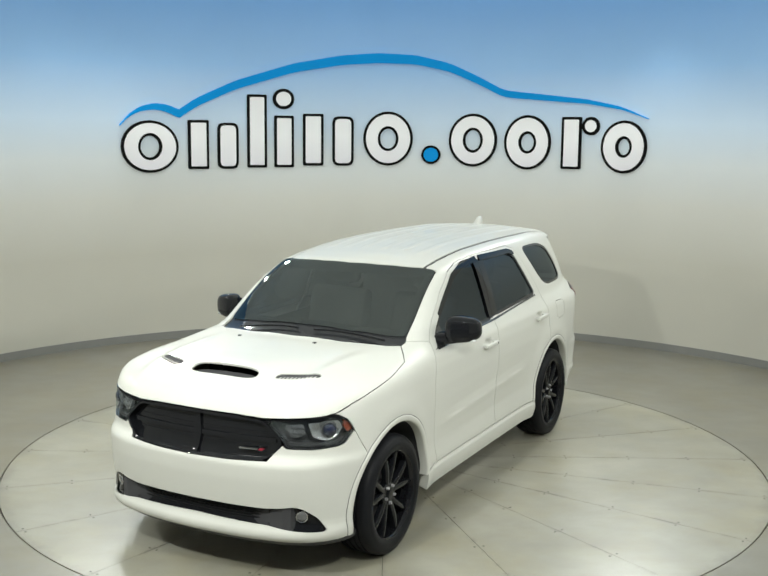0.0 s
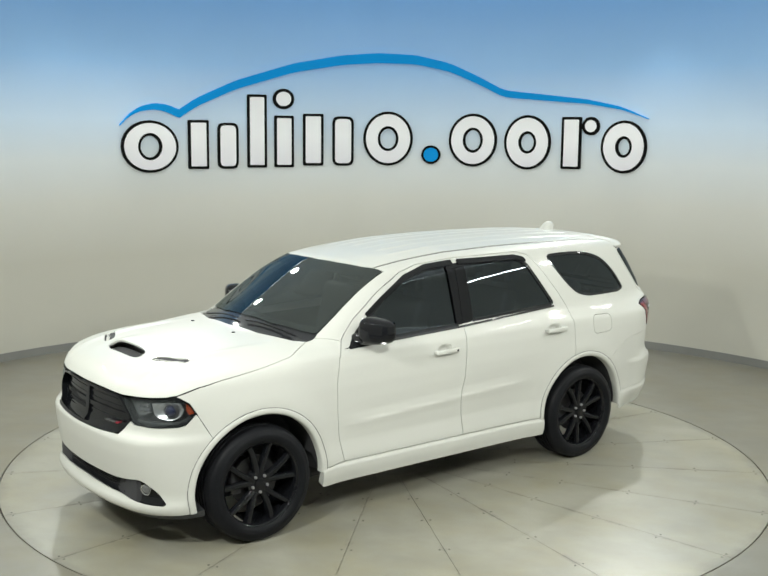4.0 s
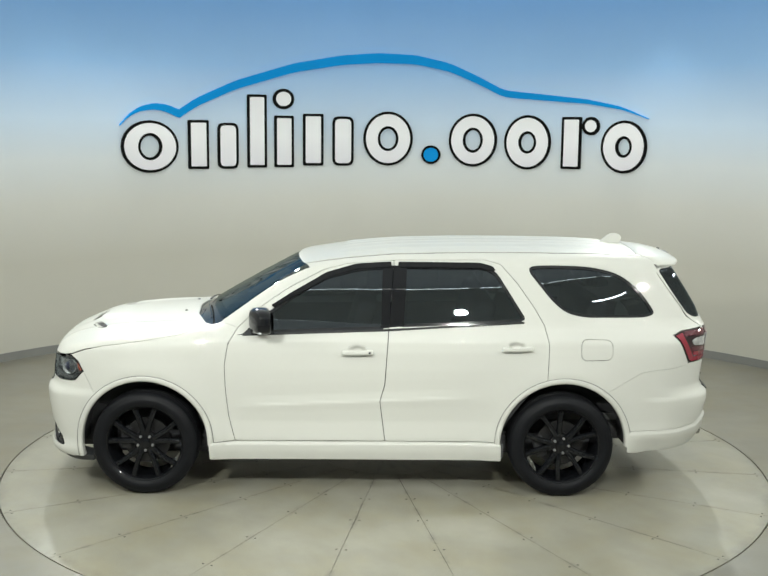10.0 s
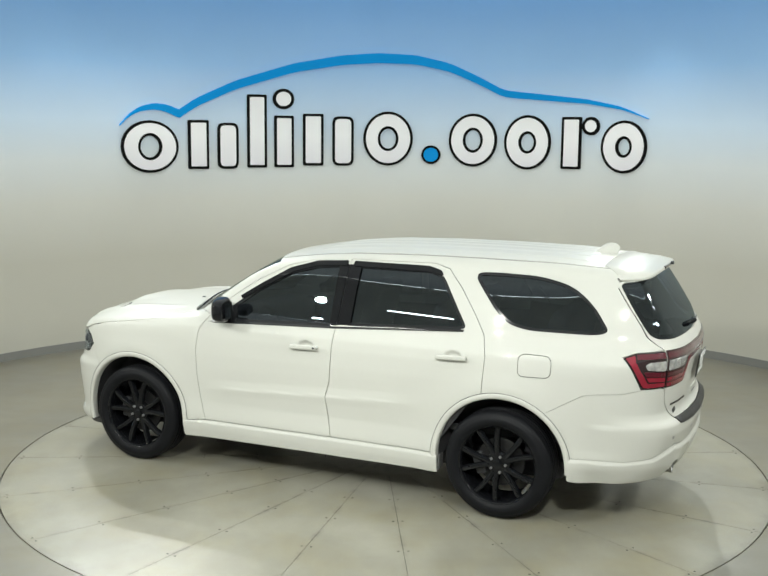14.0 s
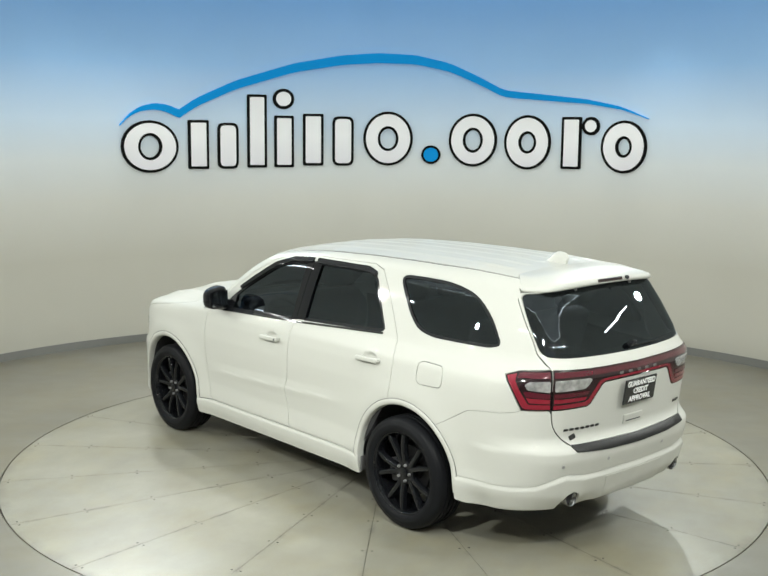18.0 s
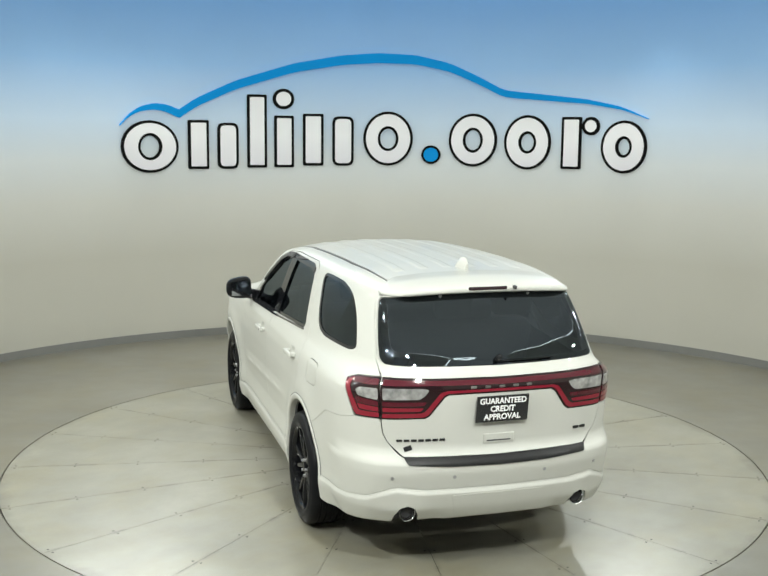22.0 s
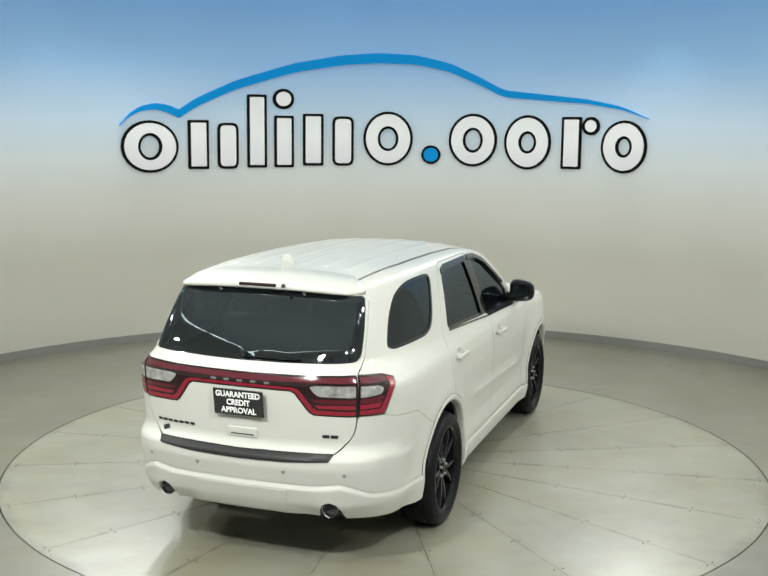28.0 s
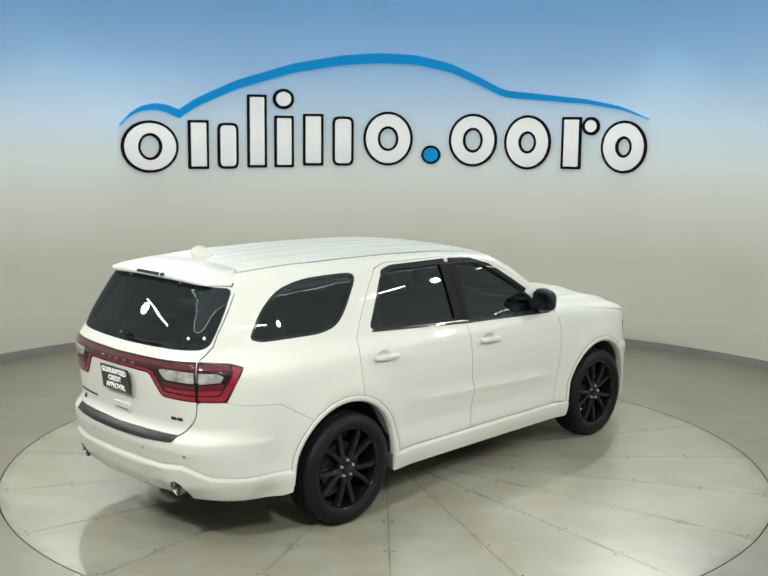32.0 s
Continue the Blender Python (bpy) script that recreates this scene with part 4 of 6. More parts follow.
    # rear corner, joined to the same panel
    r1 = on(REAR, side, [(-2.262, 0.9625), (-2.36, 0.9685), (-2.445, 0.9865)]) + [(u * s, z) for u, z in [(0.787, 0.998), (0.840, 1.124), (0.880, 1.208), (0.80, 1.236), (0.644, 1.256)]]
    r2 = [(u * s, z) for u, z in [(0.669, 1.276), (0.716, 1.33), (0.739, 1.40), (0.809, 1.55), (0.854, 1.65), (0.835, 1.682)]]
    r3 = on(REAR, TOPV, [(-2.262, 0.57 * s)]) + on(REAR, side, [(-2.262, 1.70), (-2.262, 1.60), (-2.262, 1.30), (-2.262, 0.975)])
    sk.patch(REAR, [line(r1 + r2 + r3)], h=0.03, gap=0.0, off=-0.0003)
    quarter = sk.make("body_side", M["paint"], car)
    g = Skin().patch(side, [qwin], h=0.05, off=-0.010, gap=0.002, flange=0.005).make("window_pane", M["glass"], quarter, "dark tinted glass")
    g.visible_shadow = False
    Skin().patch(side, [shrink(qwin, -0.004), shrink(qwin, 0.018)], h=0.03, off=-0.004, gap=0, flange=0.01).make("window_seal", M["satin_black"], quarter, "black window seal")
    if s > 0:
        Skin().patch(side, [fuel], h=0.04, gap=0.0026).make("fuel_flap", M["paint"], quarter)
    # sill
    sill = line([(1.05, 0.398), (0.85, 0.4125), (-0.9, 0.4125), (-1.05, 0.4125), (-1.09, 0.402), (-1.095, 0.275), (1.045, 0.275)], r=0.01)
    Skin().patch(side, [sill], h=0.02, off=0.003, gap=0.001, flange=0.06, bump=lambda p: 0.014 * step01(0.408, 0.382, p[:, 2])).make("sill", M["paint"], car, "white side skirt")
    part("sill_flap", box(0.010, 0.085, 0.105, (-1.104, 0.895 * s, 0.345), 0.003), M["grey"], car, "grey flap at the end of the side skirt", 40)
    # dark lining behind the seams
    Skin().patch(side, [line([(0.98, 0.36), (0.98, 1.15), (-1.4, 1.20), (-1.4, 0.9), (-1.0, 0.36)])], h=0.08, off=-0.035, gap=0, flange=0).make("door_lining", M["liner"], car)
    Skin().patch(side, [line(arc(HUB_R, HUB_Z, 0.50, 10, 176) + [(-2.3, 0.42), (-2.34, 1.22), (-1.25, 1.28)])], h=0.08, off=-0.04, gap=0, flange=0).make("quarter_lining", M["liner"], car)
    # arch lips
    for hub, a0, a1 in ((HUB_F, -14, 182), (HUB_R, -6, 182)):
        v, n, f = [], [], []
        aa = np.radians(np.linspace(a0, a1, 50))
        prof = [(0.462, -0.05), (0.462, -0.002), (0.466, 0.006), (0.474, 0.010), (0.490, 0.010), (0.499, 0.007), (0.504, 0.001), (0.505, -0.006)]
        rings = []
        for r, off in prof:
            c = np.stack([hub + r * np.cos(aa), HUB_Z + 0.01 + r * np.sin(aa)], 1)
            o, d = side.ray(c)
            p = cast(o, d)
            p[:, 1] += off * s
            rings.append(p)
        v = np.concatenate(rings)
        m = len(aa)
        for i in range(len(prof) - 1):
            for j in range(m - 1):
                f.append((i * m + j, i * m + j + 1, (i + 1) * m + j + 1, (i + 1) * m + j))
        link("arch_lip", mesh_of("arch_lip", v, f, M["paint"]), car, "white wheel arch lip")
        ring_pts = []
        for r, off in ((0.5042, 0.0005), (0.5048, 0.0030), (0.5068, 0.0030), (0.5076, 0.0005)):
            c = np.stack([hub + r * np.cos(aa), HUB_Z + 0.01 + r * np.sin(aa)], 1)
            p = cast(*side.ray(c))
            p[:, 1] += off * s
            ring_pts.append(p)
        f = [(i * m + j, i * m + j + 1, (i + 1) * m + j + 1, (i + 1) * m + j) for i in range(3) for j in range(m - 1)]
        link("arch_seal", mesh_of("arch_seal", np.concatenate(ring_pts), f, M["seal"]), car, "thin grey seal round the wheel arch")
        # wheel housing
        bm = bmesh.new()
        prev = None
        for a in np.radians(np.linspace(-3, 182, 30)):
            hx, hz = hub + 0.474 * math.cos(a), HUB_Z + 0.01 + 0.474 * math.sin(a)
            edge_y = abs(float(cast(*side.ray(np.array([[hx, hz]])))[0, 1])) - 0.022
            ring = [bm.verts.new((hub + r * math.cos(a), s * y, HUB_Z + 0.01 + r * math.sin(a))) for r, y in ((0.474, edge_y), (0.468, 0.62), (0.10, 0.60))]
            if prev:
                for i in range(2):
                    bm.faces.new((prev[i], prev[i + 1], ring[i + 1], ring[i]))
            prev = ring
        part("wheel_housing", bm, M["liner"], car, "dark wheel housing lining", smooth=40)

def sym_u(half):
    return half + [(-u, z) for u, z in half[1:-1]][::-1]


# front bumper, wrapped round from arch to arch
def bumper_front():
    edge = on(FRONT, Side(1), [(1.992, 0.277), (1.992, 0.33)] + arc(HUB_F, HUB_Z + 0.01, 0.475, -4, 46) + [(1.87, 0.75), (1.955, 0.905)])
    half = [(0.0, 0.748), (0.25, 0.752), (0.450, 0.762), (0.525, 0.85), (0.545, 0.834), (0.67, 0.830), (0.80, 0.838), (0.838, 0.850), (0.888, 0.915)]
    low = [(0.80, 0.268), (0.5, 0.271), (0.25, 0.273), (0.0, 0.274)]
    h = half + edge[::-1] + low
    return line(sym_u(h))


INTAKE = [(0.0, 0.470), (0.43, 0.468), (0.52, 0.478), (0.575, 0.490), (0.62, 0.478), (0.69, 0.42), (0.735, 0.348), (0.72, 0.336), (0.58, 0.345), (0.44, 0.368), (0.0, 0.382)]
intake = line(sym_u(INTAKE), r=0.02)
BU = bumper_front()
bumper = Skin().patch(FRONT, [BU, intake], h=0.02).make("front_bumper", M["paint"], car)
Skin().patch(FRONT, [intake], h=0.03, off=-0.045, gap=-0.006, flange=0).make("lower_grille", M["mesh"], bumper, "black lower air intake")
for k in range(5):
    z = 0.394 + 0.014 * k
    Skin().patch(FRONT, [line([(-0.46, z), (0.46, z), (0.46, z + 0.004), (-0.46, z + 0.004)])], h=0.03, off=-0.036, gap=0, flange=0.008).make("grille_bar", M["mesh"], bumper)
for s in (1, -1):
    pts = [(0.455, 0.467), (0.52, 0.476), (0.575, 0.488), (0.618, 0.477), (0.688, 0.42), (0.732, 0.350), (0.72, 0.339), (0.58, 0.348), (0.445, 0.370)]
    Skin().patch(FRONT, [line([(u * s, z) for u, z in pts], r=0.01)], h=0.03, off=-0.026, gap=0, flange=0.02).make("fog_lamp_surround", M["pillar"], bumper, "gloss black corner panel round the fog lamp")
for s in (1, -1):
    p = cast(*FRONT.ray(np.array([[0.617 * s, 0.424]])))[0]
    nn = normal_at(p[None])[0]
    rot = Vector(nn).to_track_quat("Z", "Y").to_matrix()
    at = Matrix.Translation(p - nn * 0.026) @ rot.to_4x4()
    fog = part("fog_lamp", lathe([(0.038, 0.0), (0.038, 0.014), (0.036, 0.018), (0.032, 0.016), (0.029, 0.004)], 32, "z"), M["chrome"], bumper, "round fog lamp with a bright ring", 40, at)
    part("lens", lathe([(0.032, 0.012), (0.025, 0.018), (0.013, 0.022), (0.001, 0.023)], 32, "z"), M["smoked"], fog, "clear lens over a dark bowl", 60)
# lower black lip
LIP = line(sym_u([(0.0, 0.276), (0.25, 0.275), (0.5, 0.273), (0.80, 0.270), (0.93, 0.278), (0.93, 0.240), (0.80, 0.226), (0.5, 0.216), (0.0, 0.214)]))
Skin().patch(FRONT, [LIP], h=0.04, off=-0.014, gap=0, flange=0.1).make("lower_lip", M["black"], bumper, "black lower lip")

# grille
gl = line(sym_u(GRILLE), r=0.045)
grille = Skin().patch(FRONT, [gl], h=0.04, off=-0.038, gap=-0.004, flange=0).make("grille", M["pillar"], car, "gloss black front grille")
Skin().patch(FRONT, [gl, shrink(gl, 0.016)], h=0.02, off=0.004, gap=0.002, flange=0.04).make("grille_frame", M["pillar"], grille)
for z in (0.797, 0.835, 0.915, 0.955):
    w = 0.47 - 0.9 * abs(z - 0.87) * (1 if z < 0.87 else 0.75)
    Skin().patch(FRONT, [line([(-w, z - 0.005), (w, z - 0.005), (w, z + 0.005), (-w, z + 0.005)])], h=0.03, off=-0.034, gap=0, flange=0.012).make("grille_bar", M["pillar"], grille)
Skin().patch(FRONT, [line([(-0.49, 0.860), (0.49, 0.860), (0.49, 0.888), (-0.49, 0.888)])], h=0.03, off=-0.026, gap=0, flange=0.03).make("grille_bar", M["pillar"], grille)
Skin().patch(FRONT, [line([(-0.016, 0.77), (0.016, 0.77), (0.030, 0.87), (0.016, 0.985), (-0.016, 0.985), (-0.030, 0.87)])], h=0.03, off=-0.022, gap=0, flange=0.02).make("grille_post", M["pillar"], grille)
# small badge: plain light bar and a red mark
Skin().patch(FRONT, [line([(0.295, 0.814), (0.395, 0.816), (0.395, 0.823), (0.295, 0.821)])], h=0.03, off=0.002, gap=0, flange=0.02).make("badge", M["steel"], grille, "small silver badge bar")
Skin().patch(FRONT, [line([(0.400, 0.814), (0.425, 0.814), (0.438, 0.827), (0.413, 0.827)])], h=0.03, off=0.002, gap=0, flange=0.02).make("badge", M["red"], grille, "small red badge mark")

# headlamps
for s in (1, -1):
    L = [(u * s, z) for u, z in LAMP_F]
    out = line(L, r=0.02)
    head = Skin().patch(FRONT, [out], h=0.04, off=-0.07, gap=-0.004, flange=0).make("headlamp", M["housing"], car, "dark headlamp with a clear lens")
    Skin().patch(FRONT, [out, shrink(out, 0.007)], h=0.02, off=0.0, gap=0.003, flange=0.07).make("bezel", M["gloss_black"], head)
    lens = Skin().patch(FRONT, [shrink(out, 0.004)], h=0.04, off=-0.002, gap=0.003, flange=0.004).make("lens", M["clear"], head, "clear lens")
    lens.visible_shadow = False
    # bright reflector bowl, projector, inner lamp, amber corner
    def bowl(p):
        u = np.arctan2(p[:, 1], p[:, 0] - 1.45) * 0.85 * s
        return -0.020 * step01(1.0, 0.25, np.hypot((u - 0.745) / 0.085, (p[:, 2] - 0.935) / 0.055))

    refl = line([(u * s, z) for u, z in [(0.648, 0.982), (0.70, 0.986), (0.81, 0.990), (0.832, 0.945), (0.795, 0.892), (0.72, 0.882), (0.675, 0.905)]], r=0.015)
    Skin().patch(FRONT, [refl], h=0.012, off=-0.024, gap=0, flange=0.02, bump=bowl).make("reflector", M["bowl"], head, "silver reflector")
    p = cast(*FRONT.ray(np.array([[0.765 * s, 0.940]])))[0]
    nn = normal_at(p[None])[0]
    nn[2] *= 0.3
    nn[0] += 0.5
    nn /= np.linalg.norm(nn)
    at = Matrix.Translation(p - normal_at(p[None])[0] * 0.045) @ Vector(nn).to_track_quat("Z", "Y").to_matrix().to_4x4()
    part("projector", lathe([(0.044, 0.0), (0.044, 0.028), (0.041, 0.032), (0.036, 0.028), (0.028, 0.030), (0.001, 0.030)], 32, "z"), M["housing"], head, "round projector lamp", 60, at)
    part("projector_lens", lathe([(0.036, 0.030), (0.031, 0.040), (0.018, 0.048), (0.001, 0.051)], 32, "z"), M["lens_blue"], head, "dark blue glass projector", 60, at)
    inner = line([(u * s, z) for u, z in [(0.535, 0.970), (0.622, 0.978), (0.640, 0.918), (0.590, 0.895), (0.562, 0.905)]], r=0.01)
    Skin().patch(FRONT, [inner], h=0.03, off=-0.032, gap=0, flange=0.02).make("inner_reflector", M["smoked"], head, "small crystal lamp")
    for k in range(3):
        for j in range(2):
            at = Matrix.Translation(Vector(cast(*FRONT.ray(np.array([[(0.565 + 0.026 * k + 0.006 * j) * s, 0.955 - 0.030 * j]])))[0]) - Vector((0.026, 0, 0)))
            part("lamp_facet", box(0.012, 0.014, 0.012, bevel=0.004), M["smoked"], head, "", 40, at)
    low = line([(u * s, z) for u, z in [(0.560, 0.872), (0.60, 0.866), (0.79, 0.868), (0.838, 0.884), (0.80, 0.852), (0.67, 0.846), (0.56, 0.850)]], r=0.004)
    Skin().patch(FRONT, [low], h=0.03, off=-0.022, gap=0, flange=0.02).make("lower_shelf", M["housing"], head, "dark grey lower shelf")
    am = line([(u * s, z) for u, z in [(0.838, 0.990), (0.862, 0.968), (0.882, 0.924), (0.856, 0.912), (0.840, 0.945)]], r=0.008)
    Skin().patch(FRONT, [am], h=0.03, off=-0.015, gap=0, flange=0.02).make("side_marker", M["amber"], head, "amber side marker")

# ---- tail ----
def on_skin(view, u, z, off=0.0, ez=None):
    """A pose on the skin: local z points outwards, local y up."""
    p = cast(*view.ray(np.array([[u, z]], float)))[0]
    n = normal_at(p[None])[0]
    zc = Vector(n)
    xc = Vector((0, 0, 1)).cross(zc).normalized()
    yc = zc.cross(xc)
    m = Matrix((xc, yc, zc)).transposed().to_4x4()
    m.translation = Vector(p) + zc * off
    return m


# outlines round the tail: arc from the middle, height
RG = [(0.0, 1.702), (0.41, 1.698), (0.65, 1.688), (0.80, 1.672), (0.824, 1.655), (0.788, 1.56), (0.722, 1.40), (0.697, 1.345), (0.66, 1.322), (0.50, 1.312), (0.254, 1.306), (0.0, 1.304)]
rglass = line(sym_u(RG), r=0.03)
GATE = [(0.0, 1.706), (0.41, 1.703), (0.65, 1.696), (0.832, 1.681), (0.850, 1.65), (0.805, 1.55), (0.735, 1.40), (0.712, 1.33), (0.665, 1.277), (0.640, 1.255), (0.637, 1.10), (0.634, 0.95), (0.628, 0.905), (0.608, 0.858), (0.575, 0.815), (0.540, 0.784), (0.522, 0.775), (0.0, 0.768)]
gate_o = line(sym_u(GATE), r=0.015)
# full-width lamp: two wide ends joined by a slim bar
gate_hole = line(sym_u([(0.0, 1.236), (0.40, 1.240), (0.630, 1.249), (0.630, 1.005), (0.427, 1.010), (0.405, 1.025), (0.330, 1.135), (0.305, 1.150), (0.0, 1.152)]))
tailgate = Skin().patch(REAR, [gate_o, rglass, gate_hole], h=0.03, gap=0.003).make("tailgate", M["paint"], car)
g = Skin().patch(REAR, [rglass], h=0.05, off=-0.008, gap=0.002, flange=0.005).make("rear_window", M["glass"], tailgate, "dark tinted rear window")
g.visible_shadow = False
Skin().patch(REAR, [shrink(rglass, -0.006), shrink(rglass, 0.03)], h=0.03, off=-0.014, gap=0, flange=0.004).make("window_seal", M["satin_black"], tailgate, "black window border")
lamp_bar = Skin().patch(REAR, [shrink(gate_hole, -0.0045)], h=0.03, off=0.0015, gap=0, flange=0.02).make("tail_lamp", M["darkred"], tailgate, "smoked red lamp bar across the tailgate")
STRIP_IN = [(0.0, 1.174), (0.315, 1.172), (0.350, 1.160), (0.425, 1.052), (0.445, 1.040), (0.628, 1.036)]
STRIP_OUT = [(0.628, 1.011), (0.431, 1.015), (0.409, 1.030), (0.334, 1.142), (0.306, 1.157), (0.0, 1.158)]


def lens_piece(name, pts, material, parent, label="", lift=0.004, s=1, r=0.006):
    """A lens let into a lamp; the outline is the arc from the middle and the height."""
    out = pts if s == 0 else [(u * s, z) for u, z in pts]
    return Skin().patch(REAR, [line(out, r=r)], h=0.02, off=lift, gap=0, flange=0.010).make(name, material, parent, label)


lens_piece("red_strip", sym_u(STRIP_IN + STRIP_OUT), M["red"], lamp_bar, "bright red lamp strip", s=0)
lens_piece("upper_strip", sym_u([(0.0, 1.228), (0.40, 1.232), (0.626, 1.240), (0.626, 1.206), (0.40, 1.204), (0.0, 1.198)]), M["midred"], lamp_bar, "dim red upper strip", s=0)
for s in (1, -1):
    lens_piece("reversing_lamp", [(0.624, 1.122), (0.452, 1.126), (0.428, 1.146), (0.405, 1.182), (0.43, 1.190), (0.624, 1.192)], M["crystal"], lamp_bar, "clear reversing lamp", 0.005, s, 0.010)
    lens_piece("red_strip", [(0.626, 1.082), (0.432, 1.086), (0.418, 1.108), (0.626, 1.108)], M["midred"], lamp_bar, "", 0.004, s, 0.004)
    lens_piece("red_strip", [(0.626, 1.048), (0.448, 1.052), (0.434, 1.072), (0.626, 1.074)], M["red"], lamp_bar, "", 0.004, s, 0.004)
    # the outer ends, on the body corner
    end = line([(u * s, z) for u, z in [(0.642, 1.248), (0.80, 1.233), (0.874, 1.207), (0.834, 1.124), (0.792, 1.022), (0.775, 1.004), (0.638, 1.006)]], r=0.012)
    tl = Skin().patch(REAR, [end], h=0.03, off=0.0015, gap=0.002, flange=0.03).make("tail_lamp", M["darkred"], car, "smoked red tail lamp")
    lens_piece("red_strip", [(0.810, 1.219), (0.864, 1.201), (0.826, 1.120), (0.784, 1.026), (0.770, 1.012), (0.645, 1.014), (0.645, 1.042), (0.752, 1.042), (0.796, 1.128), (0.818, 1.182)], M["red"], tl, "bright red lamp strip", 0.004, s)
    lens_piece("upper_strip", [(0.646, 1.240), (0.798, 1.226), (0.808, 1.196), (0.790, 1.199), (0.646, 1.206)], M["midred"], tl, "dim red upper strip", 0.004, s)
    lens_piece("reversing_lamp", [(0.646, 1.190), (0.742, 1.184), (0.772, 1.164), (0.756, 1.132), (0.646, 1.120)], M["crystal"], tl, "clear reversing lamp", 0.005, s, 0.010)
    lens_piece("red_strip", [(0.646, 1.110), (0.764, 1.122), (0.776, 1.116), (0.764, 1.088), (0.646, 1.082)], M["midred"], tl, "", 0.004, s, 0.004)
    lens_piece("red_strip", [(0.646, 1.076), (0.762, 1.082), (0.748, 1.052), (0.646, 1.048)], M["red"], tl, "", 0.004, s, 0.004)
# letters of the maker on the bar become five small plain marks
for k in range(5):
    part("badge_mark", box(0.036, 0.016, 0.006, bevel=0.004), M["steel"], lamp_bar, "small dark chrome mark", m=on_skin(REND, 0.178 - 0.089 * k, 1.186, 0.001))
# plate in its recess
plate_m = on_skin(REND, 0.0, 1.054, 0.0)
plate_m.translation.x = -2.752
plate = part("dealer_plate", box(0.332, 0.165, 0.010, bevel=0.004), M["gloss_black"], tailgate, "black dealer plate with white lettering", m=plate_m)


def lettering(txt, size, at, mt, parent, label="", width=None, bold=0.0):
    c = bpy.data.curves.new("words", "FONT")
    c.body, c.size, c.align_x, c.align_y, c.extrude, c.offset = txt, size, "CENTER", "CENTER", 0.0012, bold
    c.resolution_u = 3
    tmp = bpy.data.objects.new("words", c)
    me = bpy.data.meshes.new_from_object(tmp)
    bpy.data.objects.remove(tmp)
    xs = [v.co.x for v in me.vertices]
    k = width / (max(xs) - min(xs)) if width else 1
    me.transform(Matrix.Translation(at) @ Matrix.Diagonal((k, 1, 1, 1)))
    me.materials.clear()
    me.materials.append(mt)
    return link("lettering", me, parent, label)


for txt, y, wd in (("GUARANTEED", 0.050, 0.295), ("CREDIT", 0.0, 0.155), ("APPROVAL", -0.050, 0.235)):
    lettering(txt, 0.050, (0, y, 0.0065), M["white_text"], plate, "white words", wd, 0.0012)
# model badges: plain bars of the same size
for k in range(7):
    part("badge_mark", box(0.034, 0.015, 0.005, bevel=0.003), M["gloss_black"], tailgate, "small dark chrome mark", m=on_skin(REND, 0.605 - 0.042 * k, 0.872, 0.003))
part("badge_mark", box(0.048, 0.030, 0.005, bevel=0.004), M["gloss_black"], tailgate, "small dark emblem", m=on_skin(REND, 0.555, 0.822, 0.003) @ pose(0, 0, 0, 0, 0, 20))
for k in range(2):
    part("badge_mark", box(0.044, 0.018, 0.005, bevel=0.004), M["gloss_black"], tailgate, "small dark mark", m=on_skin(REND, -0.53 - 0.050 * k, 0.878, 0.003))
# tailgate handle: a shallow recess with a grip
part("tailgate_handle", box(0.20, 0.062, 0.012, bevel=0.006), M["paint"], tailgate, m=on_skin(REND, 0.0, 0.862, 0.001))
# no slot is cut: a thin black bar draws the shade below the grip
part("handle_shadow_gap", box(0.155, 0.009, 0.006, bevel=0.003), M["black"], tailgate, "black strip for the shade under the grip", m=on_skin(REND, 0.0, 0.850, 0.006))

# rear bumper
# the seam between the bumper and its lower valance, from the middle round to the arch
VALANCE = [(0.0, 0.580), (0.42, 0.579), (0.50, 0.592), (0.555, 0.600), (0.62, 0.572), (0.70, 0.530), (0.85, 0.507), (1.10, 0.50), (1.187, 0.50)]
ARCH_R = arc(HUB_R, HUB_Z + 0.01, 0.475, 126, 181)
top = [(0.0, 0.766), (0.523, 0.772), (0.542, 0.781), (0.577, 0.812), (0.610, 0.856), (0.630, 0.904), (0.636, 0.95), (0.638, 1.0), (0.786, 0.997)] + on(REAR, Side(1), [(-2.445, 0.984), (-2.36, 0.966)])
edge = on(REAR, Side(1), [(-2.27, 0.960), (-2.19, 0.953), (-2.12, 0.941), (-2.015, 0.881), (-1.909, 0.819)] + [q for q in ARCH_R if q[1] > 0.51])
low = on(REAR, Side(1), [q for q in ARCH_R if q[1] < 0.49] + [(-2.025, 0.340), (-2.1, 0.328), (-2.35, 0.346)]) + on(REAR, REND, [(0.70, 0.370), (0.626, 0.376), (0.620, 0.43), (0.596, 0.472), (0.555, 0.488), (0.514, 0.472), (0.490, 0.43), (0.484, 0.386), (0.2, 0.390)]) + [(0.0, 0.391)]
rear_bumper = Skin().patch(REAR, [line(sym_u(top + edge + VALANCE[::-1]), r=0.03)], h=0.02, gap=0.0006, off=-0.0004).make("rear_bumper", M["paint"], car)


